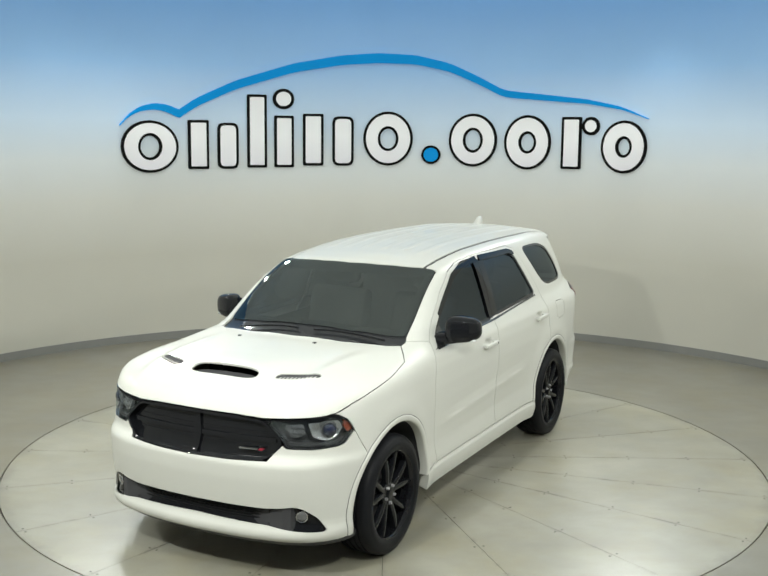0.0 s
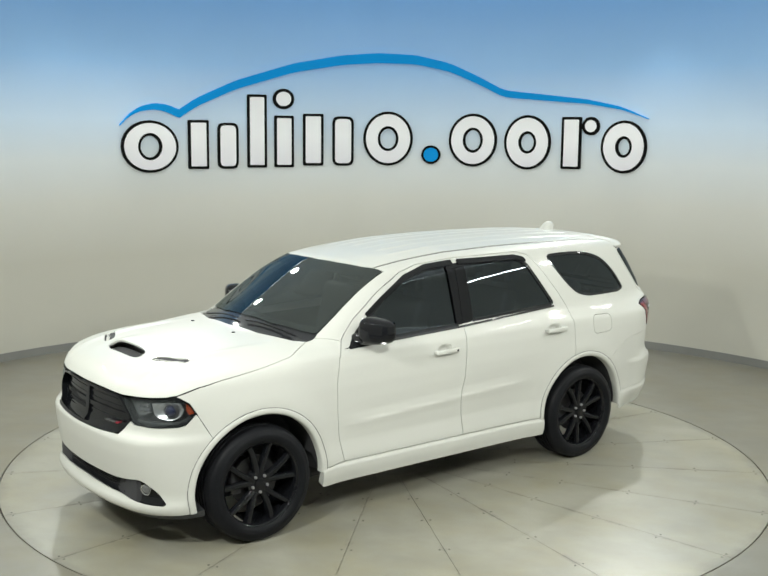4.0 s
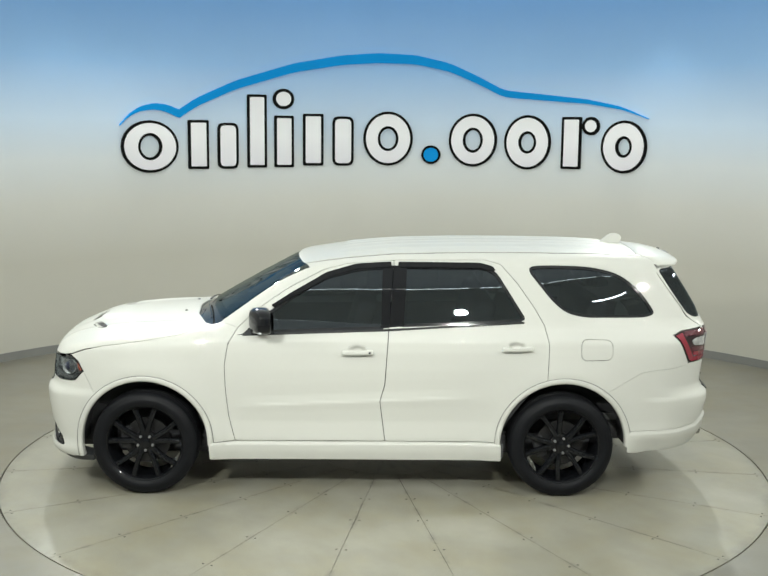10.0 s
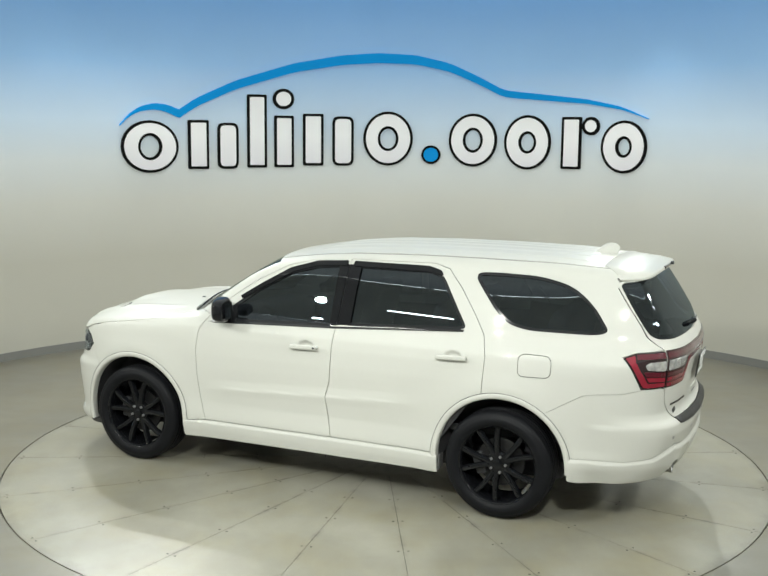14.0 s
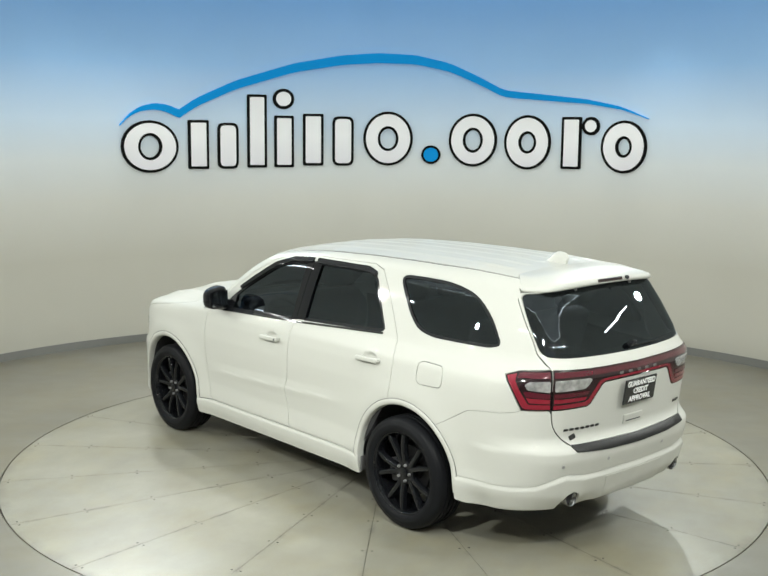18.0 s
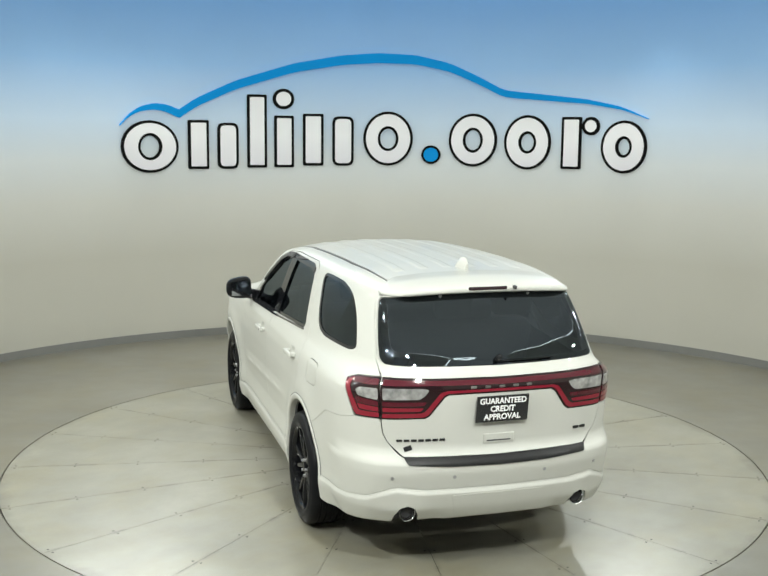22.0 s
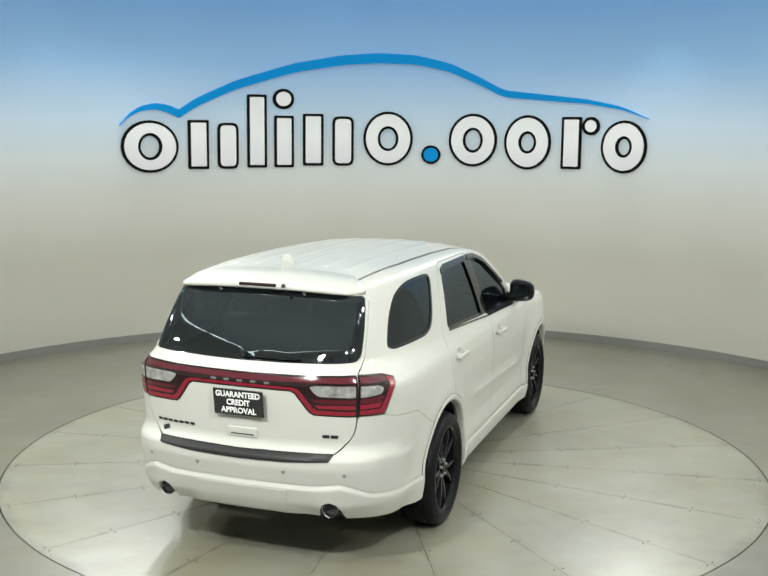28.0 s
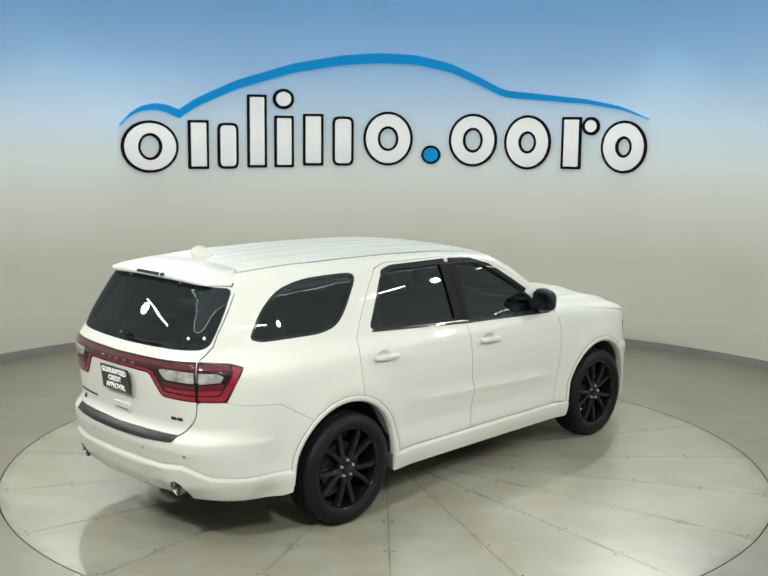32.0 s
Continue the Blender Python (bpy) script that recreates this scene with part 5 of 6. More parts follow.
def pressing(p):
    """The valance swells out below its seam and tucks in at the bottom."""
    z, y = p[:, 2], np.abs(p[:, 1])
    u = np.arctan2(y, -(p[:, 0] + 1.85)) * 0.85
    zz = np.interp(u, [q[0] for q in VALANCE], [q[1] for q in VALANCE])
    pod = 0.014 * np.exp(-((y - 0.56) ** 2 + (z - 0.44) ** 2) / 0.0085)
    return pod * step01(zz, zz - 0.05, z) + (0.020 - 0.010 * step01(0.60, 0.85, y)) * step01(zz, zz - 0.030, z) + 0.008 * step01(0.47, 0.40, z) * step01(0.40, 0.30, y)


Skin().patch(REAR, [line(sym_u(VALANCE + low), r=0.02)], h=0.012, bump=pressing).make("rear_valance", M["paint"], rear_bumper, "white lower bumper valance")
cover = line(sym_u([(0.0, 0.548), (0.300, 0.545), (0.268, 0.406), (0.0, 0.404)]), r=0.012)
Skin().patch(REND, [cover], h=0.024, off=0.003, gap=0, flange=0.006, bump=pressing).make("tow_cover", M["paint"], rear_bumper, "white panel let into the valance")
pad = line(sym_u([(0.0, 0.768), (0.30, 0.7695), (0.585, 0.777), (0.568, 0.737), (0.30, 0.722), (0.12, 0.7185), (0.0, 0.718)]), r=0.01)
Skin().patch(REND, [pad], h=0.03, off=0.006, gap=0, flange=0.02).make("step_pad", M["pad"], rear_bumper, "black step pad")
for y, z in ((0.655, 0.655), (0.29, 0.655), (-0.29, 0.655), (-0.655, 0.655)):
    part("parking_sensor", lathe([(0.0115, -0.002), (0.0115, 0.0015), (0.0095, 0.0025), (0.001, 0.0025)], 20, "z"), M["nut"], rear_bumper, m=on_skin(REND, y, z, 0.0))
Skin().patch(REND, [line(sym_u([(0.0, 0.390), (0.7, 0.368), (0.7, 0.33), (0.0, 0.33)]))], h=0.05, off=-0.05, gap=0, flange=0.2).make("under_tray", M["black"], rear_bumper, "black lower edge")
for s in (1, -1):
    m = pose(-2.592, 0.555 * s, 0.431, 0, -90, 0)
    ex = part("exhaust_tip", lathe([(0.047, -0.10), (0.050, 0.060), (0.0520, 0.070), (0.050, 0.077), (0.045, 0.073), (0.042, 0.060), (0.040, 0.062), (0.037, 0.058), (0.036, -0.06)], 36, "z"), M["exhaust"], car, "round dull chrome exhaust tip", 60, m)
    # a dark disc near the mouth stands in for the shade inside the pipe
    part("exhaust_bore", lathe([(0.0365, 0.052), (0.030, 0.046), (0.001, 0.040)], 24, "z"), M["liner"], ex, "dark disc for the shade inside the pipe", 60)


# roof spoiler over the rear window
def spoiler():
    bm = bmesh.new()
    rows = []
    for y in np.linspace(-0.622, 0.622, 61):
        a = abs(y)
        e = float(step01(0.46, 0.622, np.array(a)))
        sink = 0.014 * float(step01(0.59, 0.622, np.array(a)))
        x0 = -2.155 + 0.015 * min(1, a / 0.495) - (0.116 * (a - 0.495) / 0.114 if a > 0.495 else 0)
        tail = float(cast(np.array([[-3.0, y, 1.688]]), np.array([[1.0, 0, 0]]))[0, 0])
        back = tail - 0.034 * (1 - e) - 0.012
        z_at = lambda x: float(cast(np.array([[x, y, 2.1]]), np.array([[0, 0, -1.0]]))[0, 2]) + 0.003 - sink
        x1 = x0 + (back - x0) * 0.45
        z0, z1 = z_at(x0), z_at(x1)
        k = 1 - 0.45 * e
        zb = 1.707 - 0.024 * (a / 0.61) ** 2 + 0.040 * k
        prof = [(x0 + 0.001, z0 - 0.016), (x0, z0 - 0.002), (x0 - 0.003, z0), (x1, z1), ((x1 + back) / 2, (z1 + zb) / 2 + 0.004 * (1 - e)), (back + 0.020, zb + 0.002), (back + 0.006, zb - 0.006 * k), (back, zb - 0.016 * k),
                (back + 0.003, zb - 0.032 * k), (back + 0.016, zb - 0.040 * k), (tail + 0.05, zb - 0.050 * k)]
        rows.append([bm.verts.new((x, y, z)) for x, z in prof])
    for p, q in zip(rows, rows[1:]):
        for i in range(len(p) - 1):
            bm.faces.new((p[i], p[i + 1], q[i + 1], q[i]))
    bm.faces.new(rows[0])
    bm.faces.new(rows[-1][::-1])
    return bm


sp = part("roof_spoiler", spoiler(), M["paint"], car, "white roof spoiler", smooth=50)
sp_back = min(v.co.x for v in sp.data.vertices)
zl = min(v.co.z for v in sp.data.vertices if abs(v.co.y) < 0.02 and v.co.x < sp_back + 0.012)
part("high_brake_lamp", box(0.016, 0.25, 0.020, bevel=0.005), M["darkred"], sp, "slim dark red brake lamp", m=pose(sp_back + 0.003, 0, zl + 0.018, 0, 10, 0))
# aerial fin
def fin():
    bm = bmesh.new()
    rows = []
    for k in range(9):
        t = k / 8
        x = -1.94 - 0.185 * t
        hgt = 0.080 * math.sin(min(1, t * 1.7) * math.pi / 2) ** 1.3 * (1 - 0.35 * max(0, t - 0.85) / 0.15)
        wd = 0.004 + 0.031 * math.sin(math.pi * min(0.9, 0.1 + t * 0.8))
        z = float(TOP(x)) - 0.004
        rows.append([bm.verts.new((x - (0.02 * h), y * wd, z + hgt * h)) for y, h in ((-1, 0), (-0.75, 0.45), (-0.32, 0.92), (0, 1), (0.32, 0.92), (0.75, 0.45), (1, 0))])
    for p, q in zip(rows, rows[1:]):
        for i in range(6):
            bm.faces.new((p[i], p[i + 1], q[i + 1], q[i]))
    bm.faces.new(rows[0])
    bm.faces.new(rows[-1][::-1])
    return bm


part("aerial_fin", fin(), M["paint"], car, "white aerial fin", smooth=60)

# ---- wheels ----
def make_wheel():
    """Wheel about its own centre, the outer face towards +y."""
    rim_prof = [(0.280, -0.11), (0.280, 0.095), (0.287, 0.115), (0.281, 0.122), (0.271, 0.116), (0.265, 0.09), (0.258, -0.05), (0.250, -0.10)]
    wheel = part("wheel", lathe(rim_prof, 64, "y", closed=True), M["rim"], car, "gloss black alloy wheel", 50)
    t = [(0.277, -0.115), (0.287, -0.126), (0.293, -0.1275), (0.296, -0.131), (0.320, -0.136), (0.335, -0.1345), (0.338, -0.132), (0.355, -0.128), (0.372, -0.117), (0.381, -0.102), (0.384, -0.088)]
    tread = []
    for h in (-0.060, -0.020, 0.020, 0.060):
        tread += [(0.3868, h - 0.008), (0.3790, h - 0.005), (0.3790, h + 0.005), (0.3868, h + 0.008)]
    t = t + tread + [(r, -h) for r, h in t[::-1]]
    part("tyre", lathe(t + [(0.268, 0.0)], 72, "y", closed=True), M["tyre"], wheel, "black road tyre", 40)
    # ten slim spokes in five pairs
    for k in range(5):
        for d in (-1, 1):
            bm = bmesh.new()
            rows = []
            for i in range(6):
                q = i / 5
                r = 0.055 + 0.213 * q
                ang = radians(72 * k + 90) + d * (radians(10.5) + radians(6.0) * q ** 1.2)
                wd = 0.020 - 0.008 * q + 0.006 * q * q
                face = 0.088 + 0.018 * math.sin(q * math.pi * 0.6) - 0.004 * q
                c, s = math.cos(ang), math.sin(ang)
                row = []
                for e, f in ((-1, -0.042), (-1, -0.006), (-0.62, 0.0), (0.62, 0.0), (1, -0.006), (1, -0.042)):
                    row.append(bm.verts.new((r * c - e * wd * s, face + f, r * s + e * wd * c)))
                rows.append(row)
            for p, q2 in zip(rows, rows[1:]):
                for i in range(5):
                    bm.faces.new((p[i], p[i + 1], q2[i + 1], q2[i]))
                bm.faces.new((p[5], p[0], q2[0], q2[5]))
            bm.faces.new(rows[0])
            bm.faces.new(rows[-1])
            part("spoke", bm, M["rim"], wheel, smooth=50)
    part("hub", lathe([(0.082, 0.03), (0.082, 0.082), (0.076, 0.088), (0.036, 0.090), (0.034, 0.099), (0.028, 0.102), (0.001, 0.102)], 40, "y"), M["rim"], wheel, "", 40)
    for k in range(5):
        a = radians(72 * k + 90 + 36)
        part("lug_nut", lathe([(0.0095, 0.06), (0.0095, 0.101), (0.007, 0.105), (0.001, 0.106)], 12, "y"), M["nut"], wheel, "grey lug nut", 40, pose(0.057 * math.cos(a), 0, 0.057 * math.sin(a)))
    part("brake_disc", lathe([(0.170, 0.000), (0.170, 0.020), (0.09, 0.022), (0.085, 0.04), (0.001, 0.04)], 48, "y"), M["disc"], wheel, "grey brake disc", 40)
    part("brake_caliper", box(0.08, 0.06, 0.16, (0.150, 0.02, 0.02), 0.015), M["black"], wheel, "dark brake caliper", 40)
    return wheel


wheel = make_wheel()
TRACK = {HUB_F: 0.815, HUB_R + 0.01: 0.832}
spots = [(HUB_F, 1), (HUB_R + 0.01, 1), (HUB_F, -1), (HUB_R + 0.01, -1)]
for i, (x, s) in enumerate(spots):
    m = pose(x, TRACK[x] * s, HUB_Z, 0, 17 * i, 0) if s > 0 else pose(x, TRACK[x] * s, HUB_Z, 0, 0, 180) @ pose(0, 0, 0, 0, 11 * i, 0)
    if i == 0:
        wheel.matrix_basis = m
    else:
        copy_thing(wheel, m)

# ---- mirrors, handles, visors, wipers ----
for s in (1, -1):
    bm = bmesh.new()
    bmesh.ops.create_uvsphere(bm, u_segments=24, v_segments=16, radius=1)
    for v in bm.verts:
        x, y, z = v.co
        p = 0.55
        v.co = (math.copysign(abs(x) ** p, x), math.copysign(abs(y) ** 0.62, y), math.copysign(abs(z) ** 0.62, z))
        v.co.x *= 0.088 if v.co.x > 0 else 0.056
        v.co.y *= 0.113
        v.co.z *= 0.092 - 0.014 * v.co.y / 0.113 * s
        v.co.x *= 1 - 0.25 * (v.co.y * s) / 0.113
        v.co.x -= 0.28 * (v.co.y * s)
    mirror_ob = part("door_mirror", bm, M["pillar"], car, "gloss black door mirror", 70, pose(0.635, 1.022 if s > 0 else -0.972, 1.318))
    bm = bmesh.new()
    bmesh.ops.create_grid(bm, x_segments=8, y_segments=8, size=0.5)
    for v in bm.verts:
        y, z = v.co.x * 0.18, v.co.y * 0.125
        v.co = ((y * y + z * z) / 1.4 - 0.0625, y, z)
    part("mirror_glass", bm, M["mirror"], mirror_ob, "curved mirror glass", 60, pose(0, 0, 0, 0, 0, 15.5 * s))
    part("indicator_strip", box(0.02, 0.10, 0.014, bevel=0.005), M["silver"], mirror_ob, "clear indicator strip", m=pose(0.030, 0.045 * s, -0.070, 0, 0, 18 * s))
    part("mirror_arm", box(0.115, 0.17, 0.085, bevel=0.025, seg=3), M["pillar"], mirror_ob, "", 60, pose(0.045, -0.110 * s, -0.062, 10 * s, 0, 12 * s))
    for x, z in HANDLES:
        y = float(cast(*Side(s).ray(np.array([[x, z]])))[0, 1])
        hd = part("door_handle", box(0.225, 0.022, 0.034, bevel=0.0105, seg=3), M["paint"], car, "white door handle", 60, pose(x, y + 0.034 * s, z, 0, 1.5, 0))
        for e in (-0.088, 0.088):
            part("handle_foot", box(0.040, 0.045, 0.030, (e, -0.018 * s, 0), 0.010), M["paint"], hd, "", 60)
        if s > 0 and x > -0.5:
            part("key_cylinder", lathe([(0.008, 0.010), (0.008, 0.0135), (0.001, 0.0135)], 16, "y"), M["black"], hd, "dark key cylinder", 40, pose(-0.088, 0, 0))
    # smoked rain visors along the window tops
    for pts in ([(0.60, 1.40), (0.44, 1.500), (0.20, 1.634), (-0.02, 1.694), (-0.280, 1.712), (-0.278, 1.678), (-0.02, 1.660), (0.178, 1.605), (0.408, 1.478), (0.58, 1.382)],
                [(-0.330, 1.712), (-0.93, 1.712), (-1.025, 1.690), (-1.048, 1.660), (-1.02, 1.655), (-0.93, 1.676), (-0.330, 1.678)]):
        Skin().patch(Side(s), [line(pts, r=0.012)], h=0.03, off=0.010, gap=0, flange=0.010).make("rain_visor", M["pillar"], car, "smoked plastic rain visor")
    # bright-edged belt moulding under the side windows
    Skin().patch(Side(s), [line([(0.80, 1.190), (0.80, 1.204), (-0.25, 1.243), (-1.25, 1.302), (-1.25, 1.288), (-0.25, 1.229)])], h=0.03, off=0.006, gap=0, flange=0.008).make("belt_moulding", M["gloss_black"], car, "black belt moulding")
    # roof seam strip
    st = on(TOPV, TOPV, [(0.34, 0.567 * s), (-0.5, 0.5735 * s), (-1.5, 0.5675 * s), (-2.185, 0.541 * s)])
    st2 = [(x, y + 0.0165 * s) for x, y in st][::-1]
    Skin().patch(TOPV, [line(st + st2)], h=0.03, off=-0.004, gap=0, flange=0.006).make("roof_strip", M["black"], car, "black roof seam strip")


def rod(pts, r, seg=8):
    """A round bar along points."""
    bm = bmesh.new()
    rows = []
    for i, p in enumerate(pts):
        a, b = Vector(pts[max(0, i - 1)]), Vector(pts[min(len(pts) - 1, i + 1)])
        q = (b - a).to_track_quat("Z", "Y").to_matrix()
        rows.append([bm.verts.new(Vector(p) + q @ Vector((r * math.cos(2 * math.pi * k / seg), r * math.sin(2 * math.pi * k / seg), 0))) for k in range(seg)])
    for p, q in zip(rows, rows[1:]):
        for k in range(seg):
            bm.faces.new((p[k], p[(k + 1) % seg], q[(k + 1) % seg], q[k]))
    bm.faces.new(rows[0])
    bm.faces.new(rows[-1])
    return bm


def over_glass(view, pts, lift):
    c = line(pts, step=0.06, closed=False)
    p = cast(*view.ray(c))
    return [tuple(q) for q in p + normal_at(p) * lift]


for pts in ([(1.155, 0.12), (1.06, 0.62)], [(1.125, -0.52), (1.158, 0.0)]):
    wp = part("wiper", rod(over_glass(TOPV, pts, 0.010), 0.006), M["pillar"], car, "black windscreen wiper", 60)
part("rear_wiper", rod(over_glass(REND, [(0.02, 1.322), (-0.25, 1.322), (-0.36, 1.325)], 0.010), 0.0045), M["pillar"], tailgate, "black rear wiper", 60)

part("wiper_pivot", lathe([(0.019, -0.012), (0.019, 0.026), (0.016, 0.040), (0.009, 0.050), (0.001, 0.052)], 24, "z"), M["satin_black"], tailgate, "black rear wiper pivot", 50, on_skin(REND, 0.0, 1.335, 0.0))

for y in (0.288, -0.288):
    part("glass_bolt", lathe([(0.009, -0.012), (0.009, 0.003), (0.006, 0.007), (0.001, 0.008)], 14, "z"), M["nut"], tailgate, "small bright bolt through the rear window", 60, on_skin(REND, y, 1.688, 0.0))
part("washer_nozzle", lathe([(0.012, -0.01), (0.012, 0.008), (0.008, 0.014), (0.001, 0.015)], 16, "x"), M["black"], sp, "small dark washer nozzle", 60, pose(sp_back - 0.004, -0.175, zl + 0.020, 0, 0, 180))

# ---- underbody and cabin ----
part("underbody", box(3.9, 1.42, 0.16, (0, 0, 0.33), 0.05), M["liner"], car, "dark underbody")
part("front_floor", box(0.55, 1.3, 0.35, (2.0, 0, 0.45), 0.06), M["liner"], car)
part("rear_floor", box(0.75, 1.3, 0.35, (-2.2, 0, 0.52), 0.06), M["liner"], car)
for x in (HUB_F, HUB_R):
    part("axle", rod([(x, -0.75, HUB_Z), (x, 0.75, HUB_Z)], 0.05, 12), M["liner"], car)
part("cabin_floor", box(3.2, 1.4, 0.05, (-0.75, 0, 0.55)), M["dash"], car)
part("dashboard", box(0.42, 1.45, 0.34, (0.92, 0, 1.02), 0.10, seg=4), M["dash"], car, "dark dashboard", 60)
part("instrument_hood", box(0.22, 0.42, 0.10, (0.78, 0.38, 1.20), 0.04, seg=3), M["dash"], car, "", 60)
sw = part("steering_wheel", lathe([(0.185 + 0.015 * math.cos(a), 0.015 * math.sin(a)) for a in np.linspace(0, 2 * math.pi, 10, endpoint=False)], 36, "x", closed=True), M["black"], car, "black steering wheel", 60, pose(0.58, 0.38, 1.08, 0, 22, 0))
part("spoke", box(0.02, 0.34, 0.05, bevel=0.01), M["black"], sw)


def seat(x, y, w):
    st = part("seat", box(0.50, w, 0.16, (0, 0, 0), 0.05, seg=3), M["seat"], car, "black leather seat", 60, pose(x, y, 0.78))
    part("seat_back", box(0.15, w, 0.62, (-0.28, 0, 0.34), 0.05, Euler((0, radians(-16), 0)).to_matrix(), seg=3), M["seat"], st, "", 60)
    for k in range(max(1, round(w / 0.5))):
        dy = 0 if w < 0.7 else (k - 1) * 0.42
        part("headrest", box(0.10, 0.27, 0.17, (-0.40, dy, 0.76), 0.04, seg=3), M["seat"], st, "", 60)


seat(0.25, 0.38, 0.52)
seat(0.25, -0.38, 0.52)
seat(-0.65, 0, 1.30)
seat(-1.50, 0, 1.15)

# ---- the sign on the curved wall ----
def on_wall(s, z, d):
    """A place on the wall: s metres along it from its middle, z up, d proud of it."""
    a = s / WALL_R
    r = WALL_R - d
    return (r * math.sin(a), r * math.cos(a), z)


def relief(name, loops, d0, d1, material, parent, label="", h=0.12):
    """A flat shape with depth that follows the wall's curve."""
    from mathutils.geometry import delaunay_2d_cdt
    loops = [line([tuple(p) for p in c], step=0.06) for c in loops]
    edge = np.concatenate(loops)
    lo, hi = edge.min(0), edge.max(0)
    gx, gy = np.meshgrid(np.arange(lo[0], hi[0], h), np.arange(lo[1], hi[1], h))
    grid = np.stack([gx.ravel(), gy.ravel()], 1)
    grid = grid[inside(grid, loops)] if len(grid) else grid
    if len(grid):
        grid = grid[((grid[:, None] - edge[None]) ** 2).sum(2).min(1) > 0.0016]
    pts = np.concatenate([edge, grid])
    edges, k = [], 0
    for c in loops:
        edges += [(k + i, k + (i + 1) % len(c)) for i in range(len(c))]
        k += len(c)
    res = delaunay_2d_cdt([Vector(map(float, p)) for p in pts], edges, [], 0, 1e-5)
    c2 = np.array([tuple(p) for p in res[0]])
    f = np.array([tuple(q) for q in res[2] if len(q) == 3])
    f = f[inside(c2[f].mean(1), loops)]
    v = [on_wall(a, b, d1) for a, b in c2]
    faces = [tuple(q) for q in f]
    for c in loops:
        k = len(v)
        n = len(c)
        v += [on_wall(a, b, d1) for a, b in c] + [on_wall(a, b, d0) for a, b in c]
        faces += [(k + i, k + (i + 1) % n, k + n + (i + 1) % n, k + n + i) for i in range(n)]
    me = mesh_of(name, v, faces, material, smooth=False)
    bm = bmesh.new()
    bm.from_mesh(me)
    bmesh.ops.recalc_face_normals(bm, faces=bm.faces)
    bm.to_mesh(me)
    bm.free()
    return link(name, me, parent, label)


def ellipse(cx, cz, rx, rz, n=36):
    return [(cx + rx * math.cos(2 * math.pi * i / n), cz + rz * math.sin(2 * math.pi * i / n)) for i in range(n)]


def bar_shape(s0, s1, z0, z1, r=0.02):
    return [tuple(p) for p in line([(s0, z0), (s1, z0), (s1, z1), (s0, z1)], step=0.2, r=r)]


sign = new("wall_sign")
tagged(sign, "large wall sign, white shapes with black rims under blue swoosh", "sign")
RIM = 0.034


def ring_mark(cx, cz, rx, rz, ix, iz):
    relief("sign_rim", [ellipse(cx, cz, rx, rz), ellipse(cx, cz, ix, iz)], 0.0, 0.030, M["sign_black"], sign, "black rim")
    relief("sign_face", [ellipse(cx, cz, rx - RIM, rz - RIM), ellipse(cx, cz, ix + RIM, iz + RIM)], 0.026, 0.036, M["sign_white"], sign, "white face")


def bar_mark(s0, s1, z0, z1, r=0.02):
    relief("sign_rim", [bar_shape(s0, s1, z0, z1, r)], 0.0, 0.030, M["sign_black"], sign, "black rim")
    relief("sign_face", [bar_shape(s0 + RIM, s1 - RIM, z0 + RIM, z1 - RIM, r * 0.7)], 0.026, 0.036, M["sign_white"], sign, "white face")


ring_mark(-3.155, 2.462, 0.372, 0.325, 0.125, 0.135)
bar_mark(-2.655, -2.385, 2.18, 2.80)
bar_mark(-2.270, -1.995, 2.18, 2.77, 0.09)
bar_mark(-1.878, -1.620, 2.196, 3.136)
bar_mark(-1.521, -1.262, 2.200, 2.871)
relief("sign_rim", [ellipse(-1.398, 3.085, 0.142, 0.132)], 0.0, 0.030, M["sign_black"], sign, "black rim")
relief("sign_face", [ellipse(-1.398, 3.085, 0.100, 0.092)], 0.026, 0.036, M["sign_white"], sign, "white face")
bar_mark(-1.142, -0.870, 2.224, 2.90)
bar_mark(-0.750, -0.468, 2.224, 2.87, 0.09)
ring_mark(-0.010, 2.585, 0.330, 0.355, 0.105, 0.13)
relief("sign_rim", [ellipse(0.564, 2.380, 0.128, 0.122)], 0.0, 0.030, M["sign_black"], sign, "black rim")
relief("sign_face", [ellipse(0.564, 2.380, 0.098, 0.092)], 0.026, 0.036, M["sign_blue"], sign, "blue dot")
ring_mark(1.118, 2.577, 0.320, 0.345, 0.10, 0.13)
ring_mark(1.840, 2.556, 0.308, 0.350, 0.085, 0.11)
bar_mark(2.285, 2.545, 2.224, 2.885)
ellipse_top = ellipse(2.665, 2.770, 0.115, 0.115)
relief("sign_rim", [ellipse_top], 0.0, 0.030, M["sign_black"], sign, "black rim")
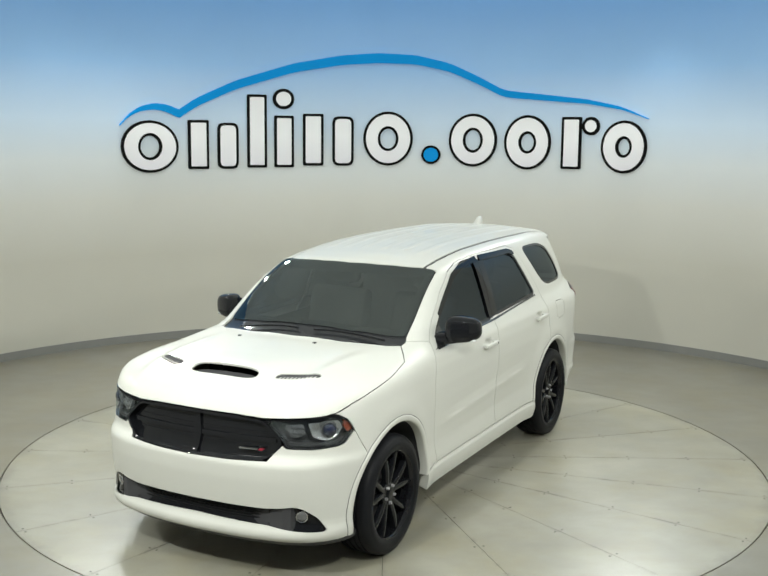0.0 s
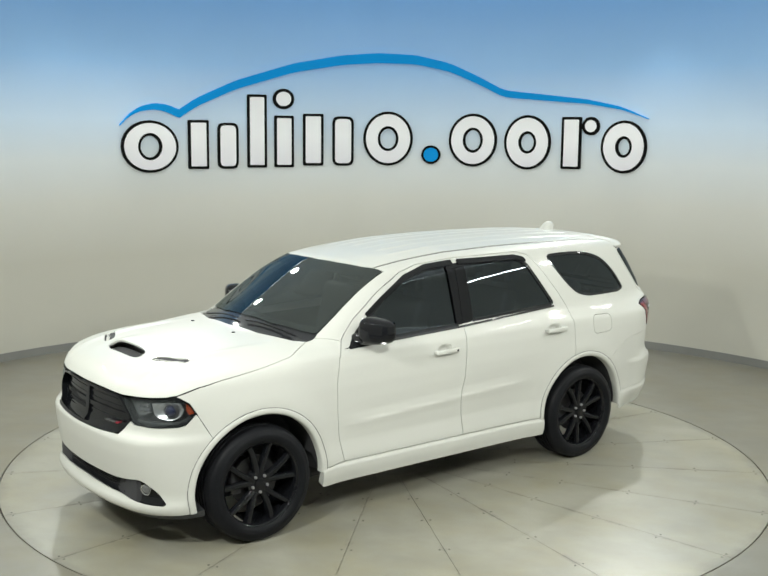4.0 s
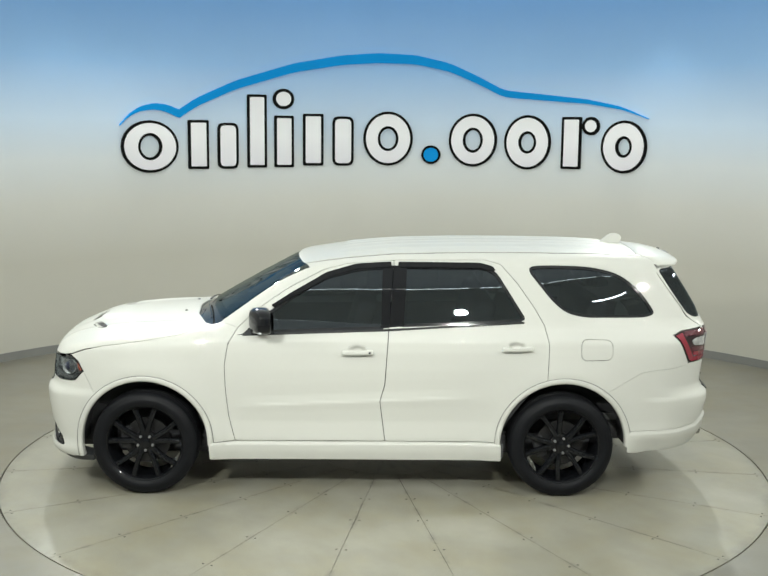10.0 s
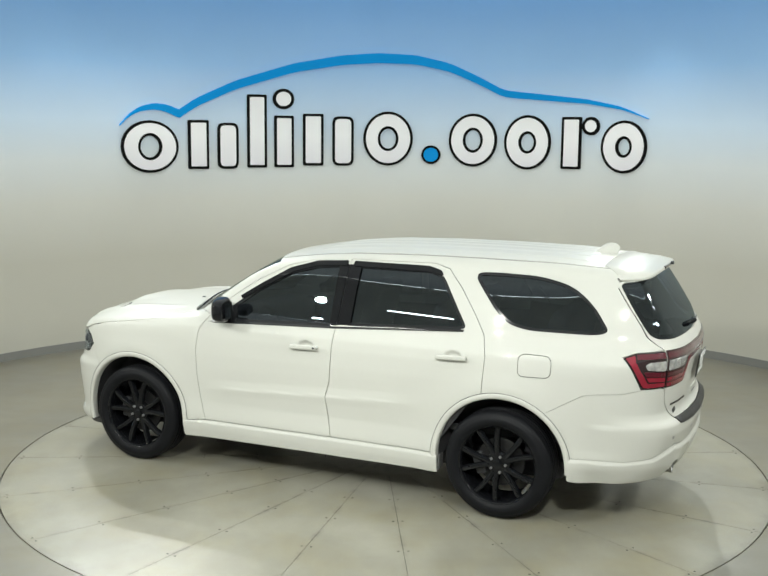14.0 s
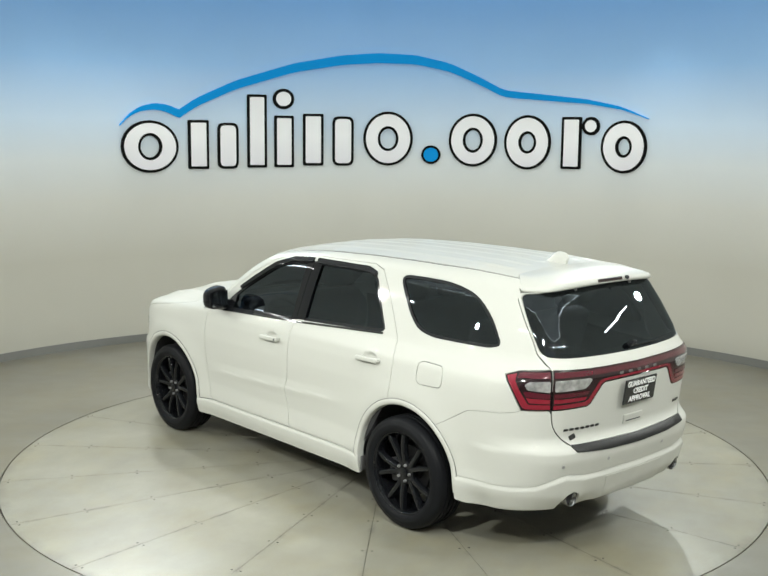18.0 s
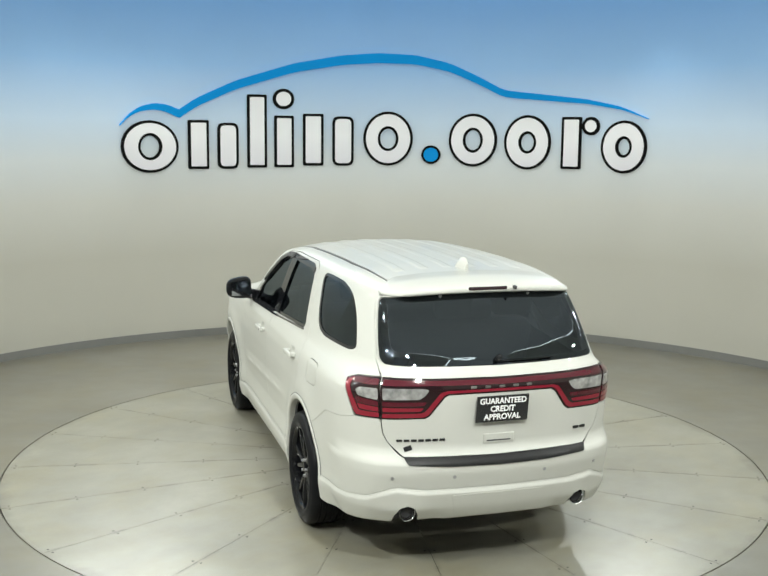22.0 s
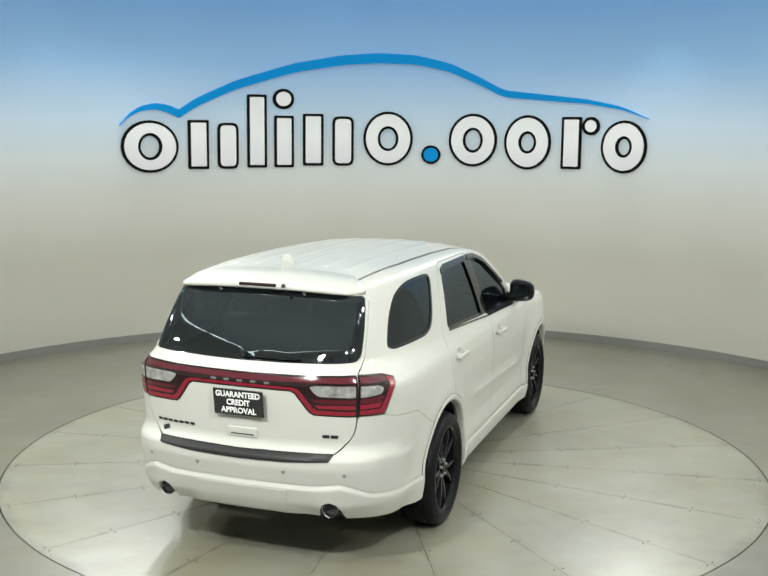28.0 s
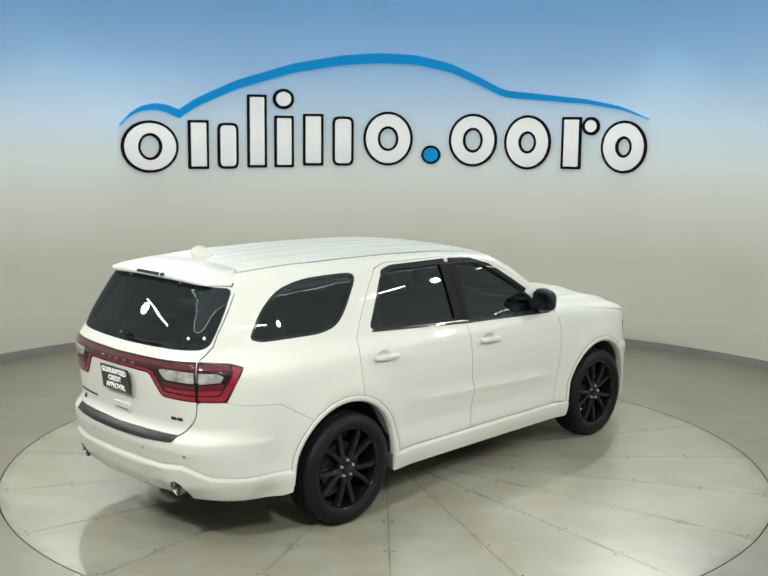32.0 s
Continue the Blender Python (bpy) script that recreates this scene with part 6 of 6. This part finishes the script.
relief("sign_face", [ellipse(2.665, 2.770, 0.075, 0.075)], 0.026, 0.036, M["sign_white"], sign, "white face")
ring_mark(3.100, 2.515, 0.297, 0.328, 0.075, 0.10)
# the swoosh: a small hump and a long arch, tapering to both ends
CREST = table([(-3.7, 2.62), (-3.54, 2.72), (-3.42, 2.86), (-3.27, 2.955), (-3.09, 3.00), (-2.92, 2.985), (-2.77, 2.925)], 0.03, -4, 4)
ARCH = table([(-2.9, 2.83), (-2.77, 2.925), (-2.54, 3.075), (-2.03, 3.305), (-1.26, 3.545), (-0.62, 3.660), (-0.13, 3.695), (0.35, 3.672), (0.80, 3.568), (1.19, 3.392), (1.50, 3.228), (1.60, 3.212),
              (1.97, 3.176), (2.60, 3.106), (3.05, 3.012), (3.40, 2.865), (3.6, 2.77)], 0.05, -4, 4)
THICK = table([(-3.55, 0.004), (-3.3, 0.055), (-3.0, 0.088), (-2.8, 0.105), (-1.9, 0.112), (-0.13, 0.128), (1.0, 0.105), (1.5, 0.090), (2.3, 0.070), (3.0, 0.040), (3.40, 0.004)], 0.06, -4, 4)
ss = np.concatenate([np.linspace(-3.54, -2.76, 18), np.linspace(-2.74, 3.40, 80)])
crest = [(float(a), float(CREST(a) if a < -2.75 else ARCH(a))) for a in ss]
under = [(a, b - float(THICK(a))) for a, b in crest][::-1]
relief("swoosh", [crest + under], 0.0, 0.030, M["sign_blue"], sign, "blue swoosh")


# ---- the turning deck and car ----
TURN = [(0, 0.0), (4, -24.66), (8, -49.32), (12, -73.95), (16, -98.57), (20, -123.16), (24, -147.73), (28, -172.28), (32, -196.82)]


def motions():
    table_rows, car_rows = [], []
    for i in range(33):
        a = float(np.interp(i, [t for t, _ in TURN], [v for _, v in TURN]))
        table_rows.append((float(i), pose(0, 0, 0, 0, 0, a)))
        h = a - 117.341
        table_pose = pose(0, 0, 0, 0, 0, h) @ pose(0.2634, 0.0498, 0)
        car_rows.append((float(i), table_pose))
    walk(turntable, table_rows)
    walk(car, car_rows)


motions()
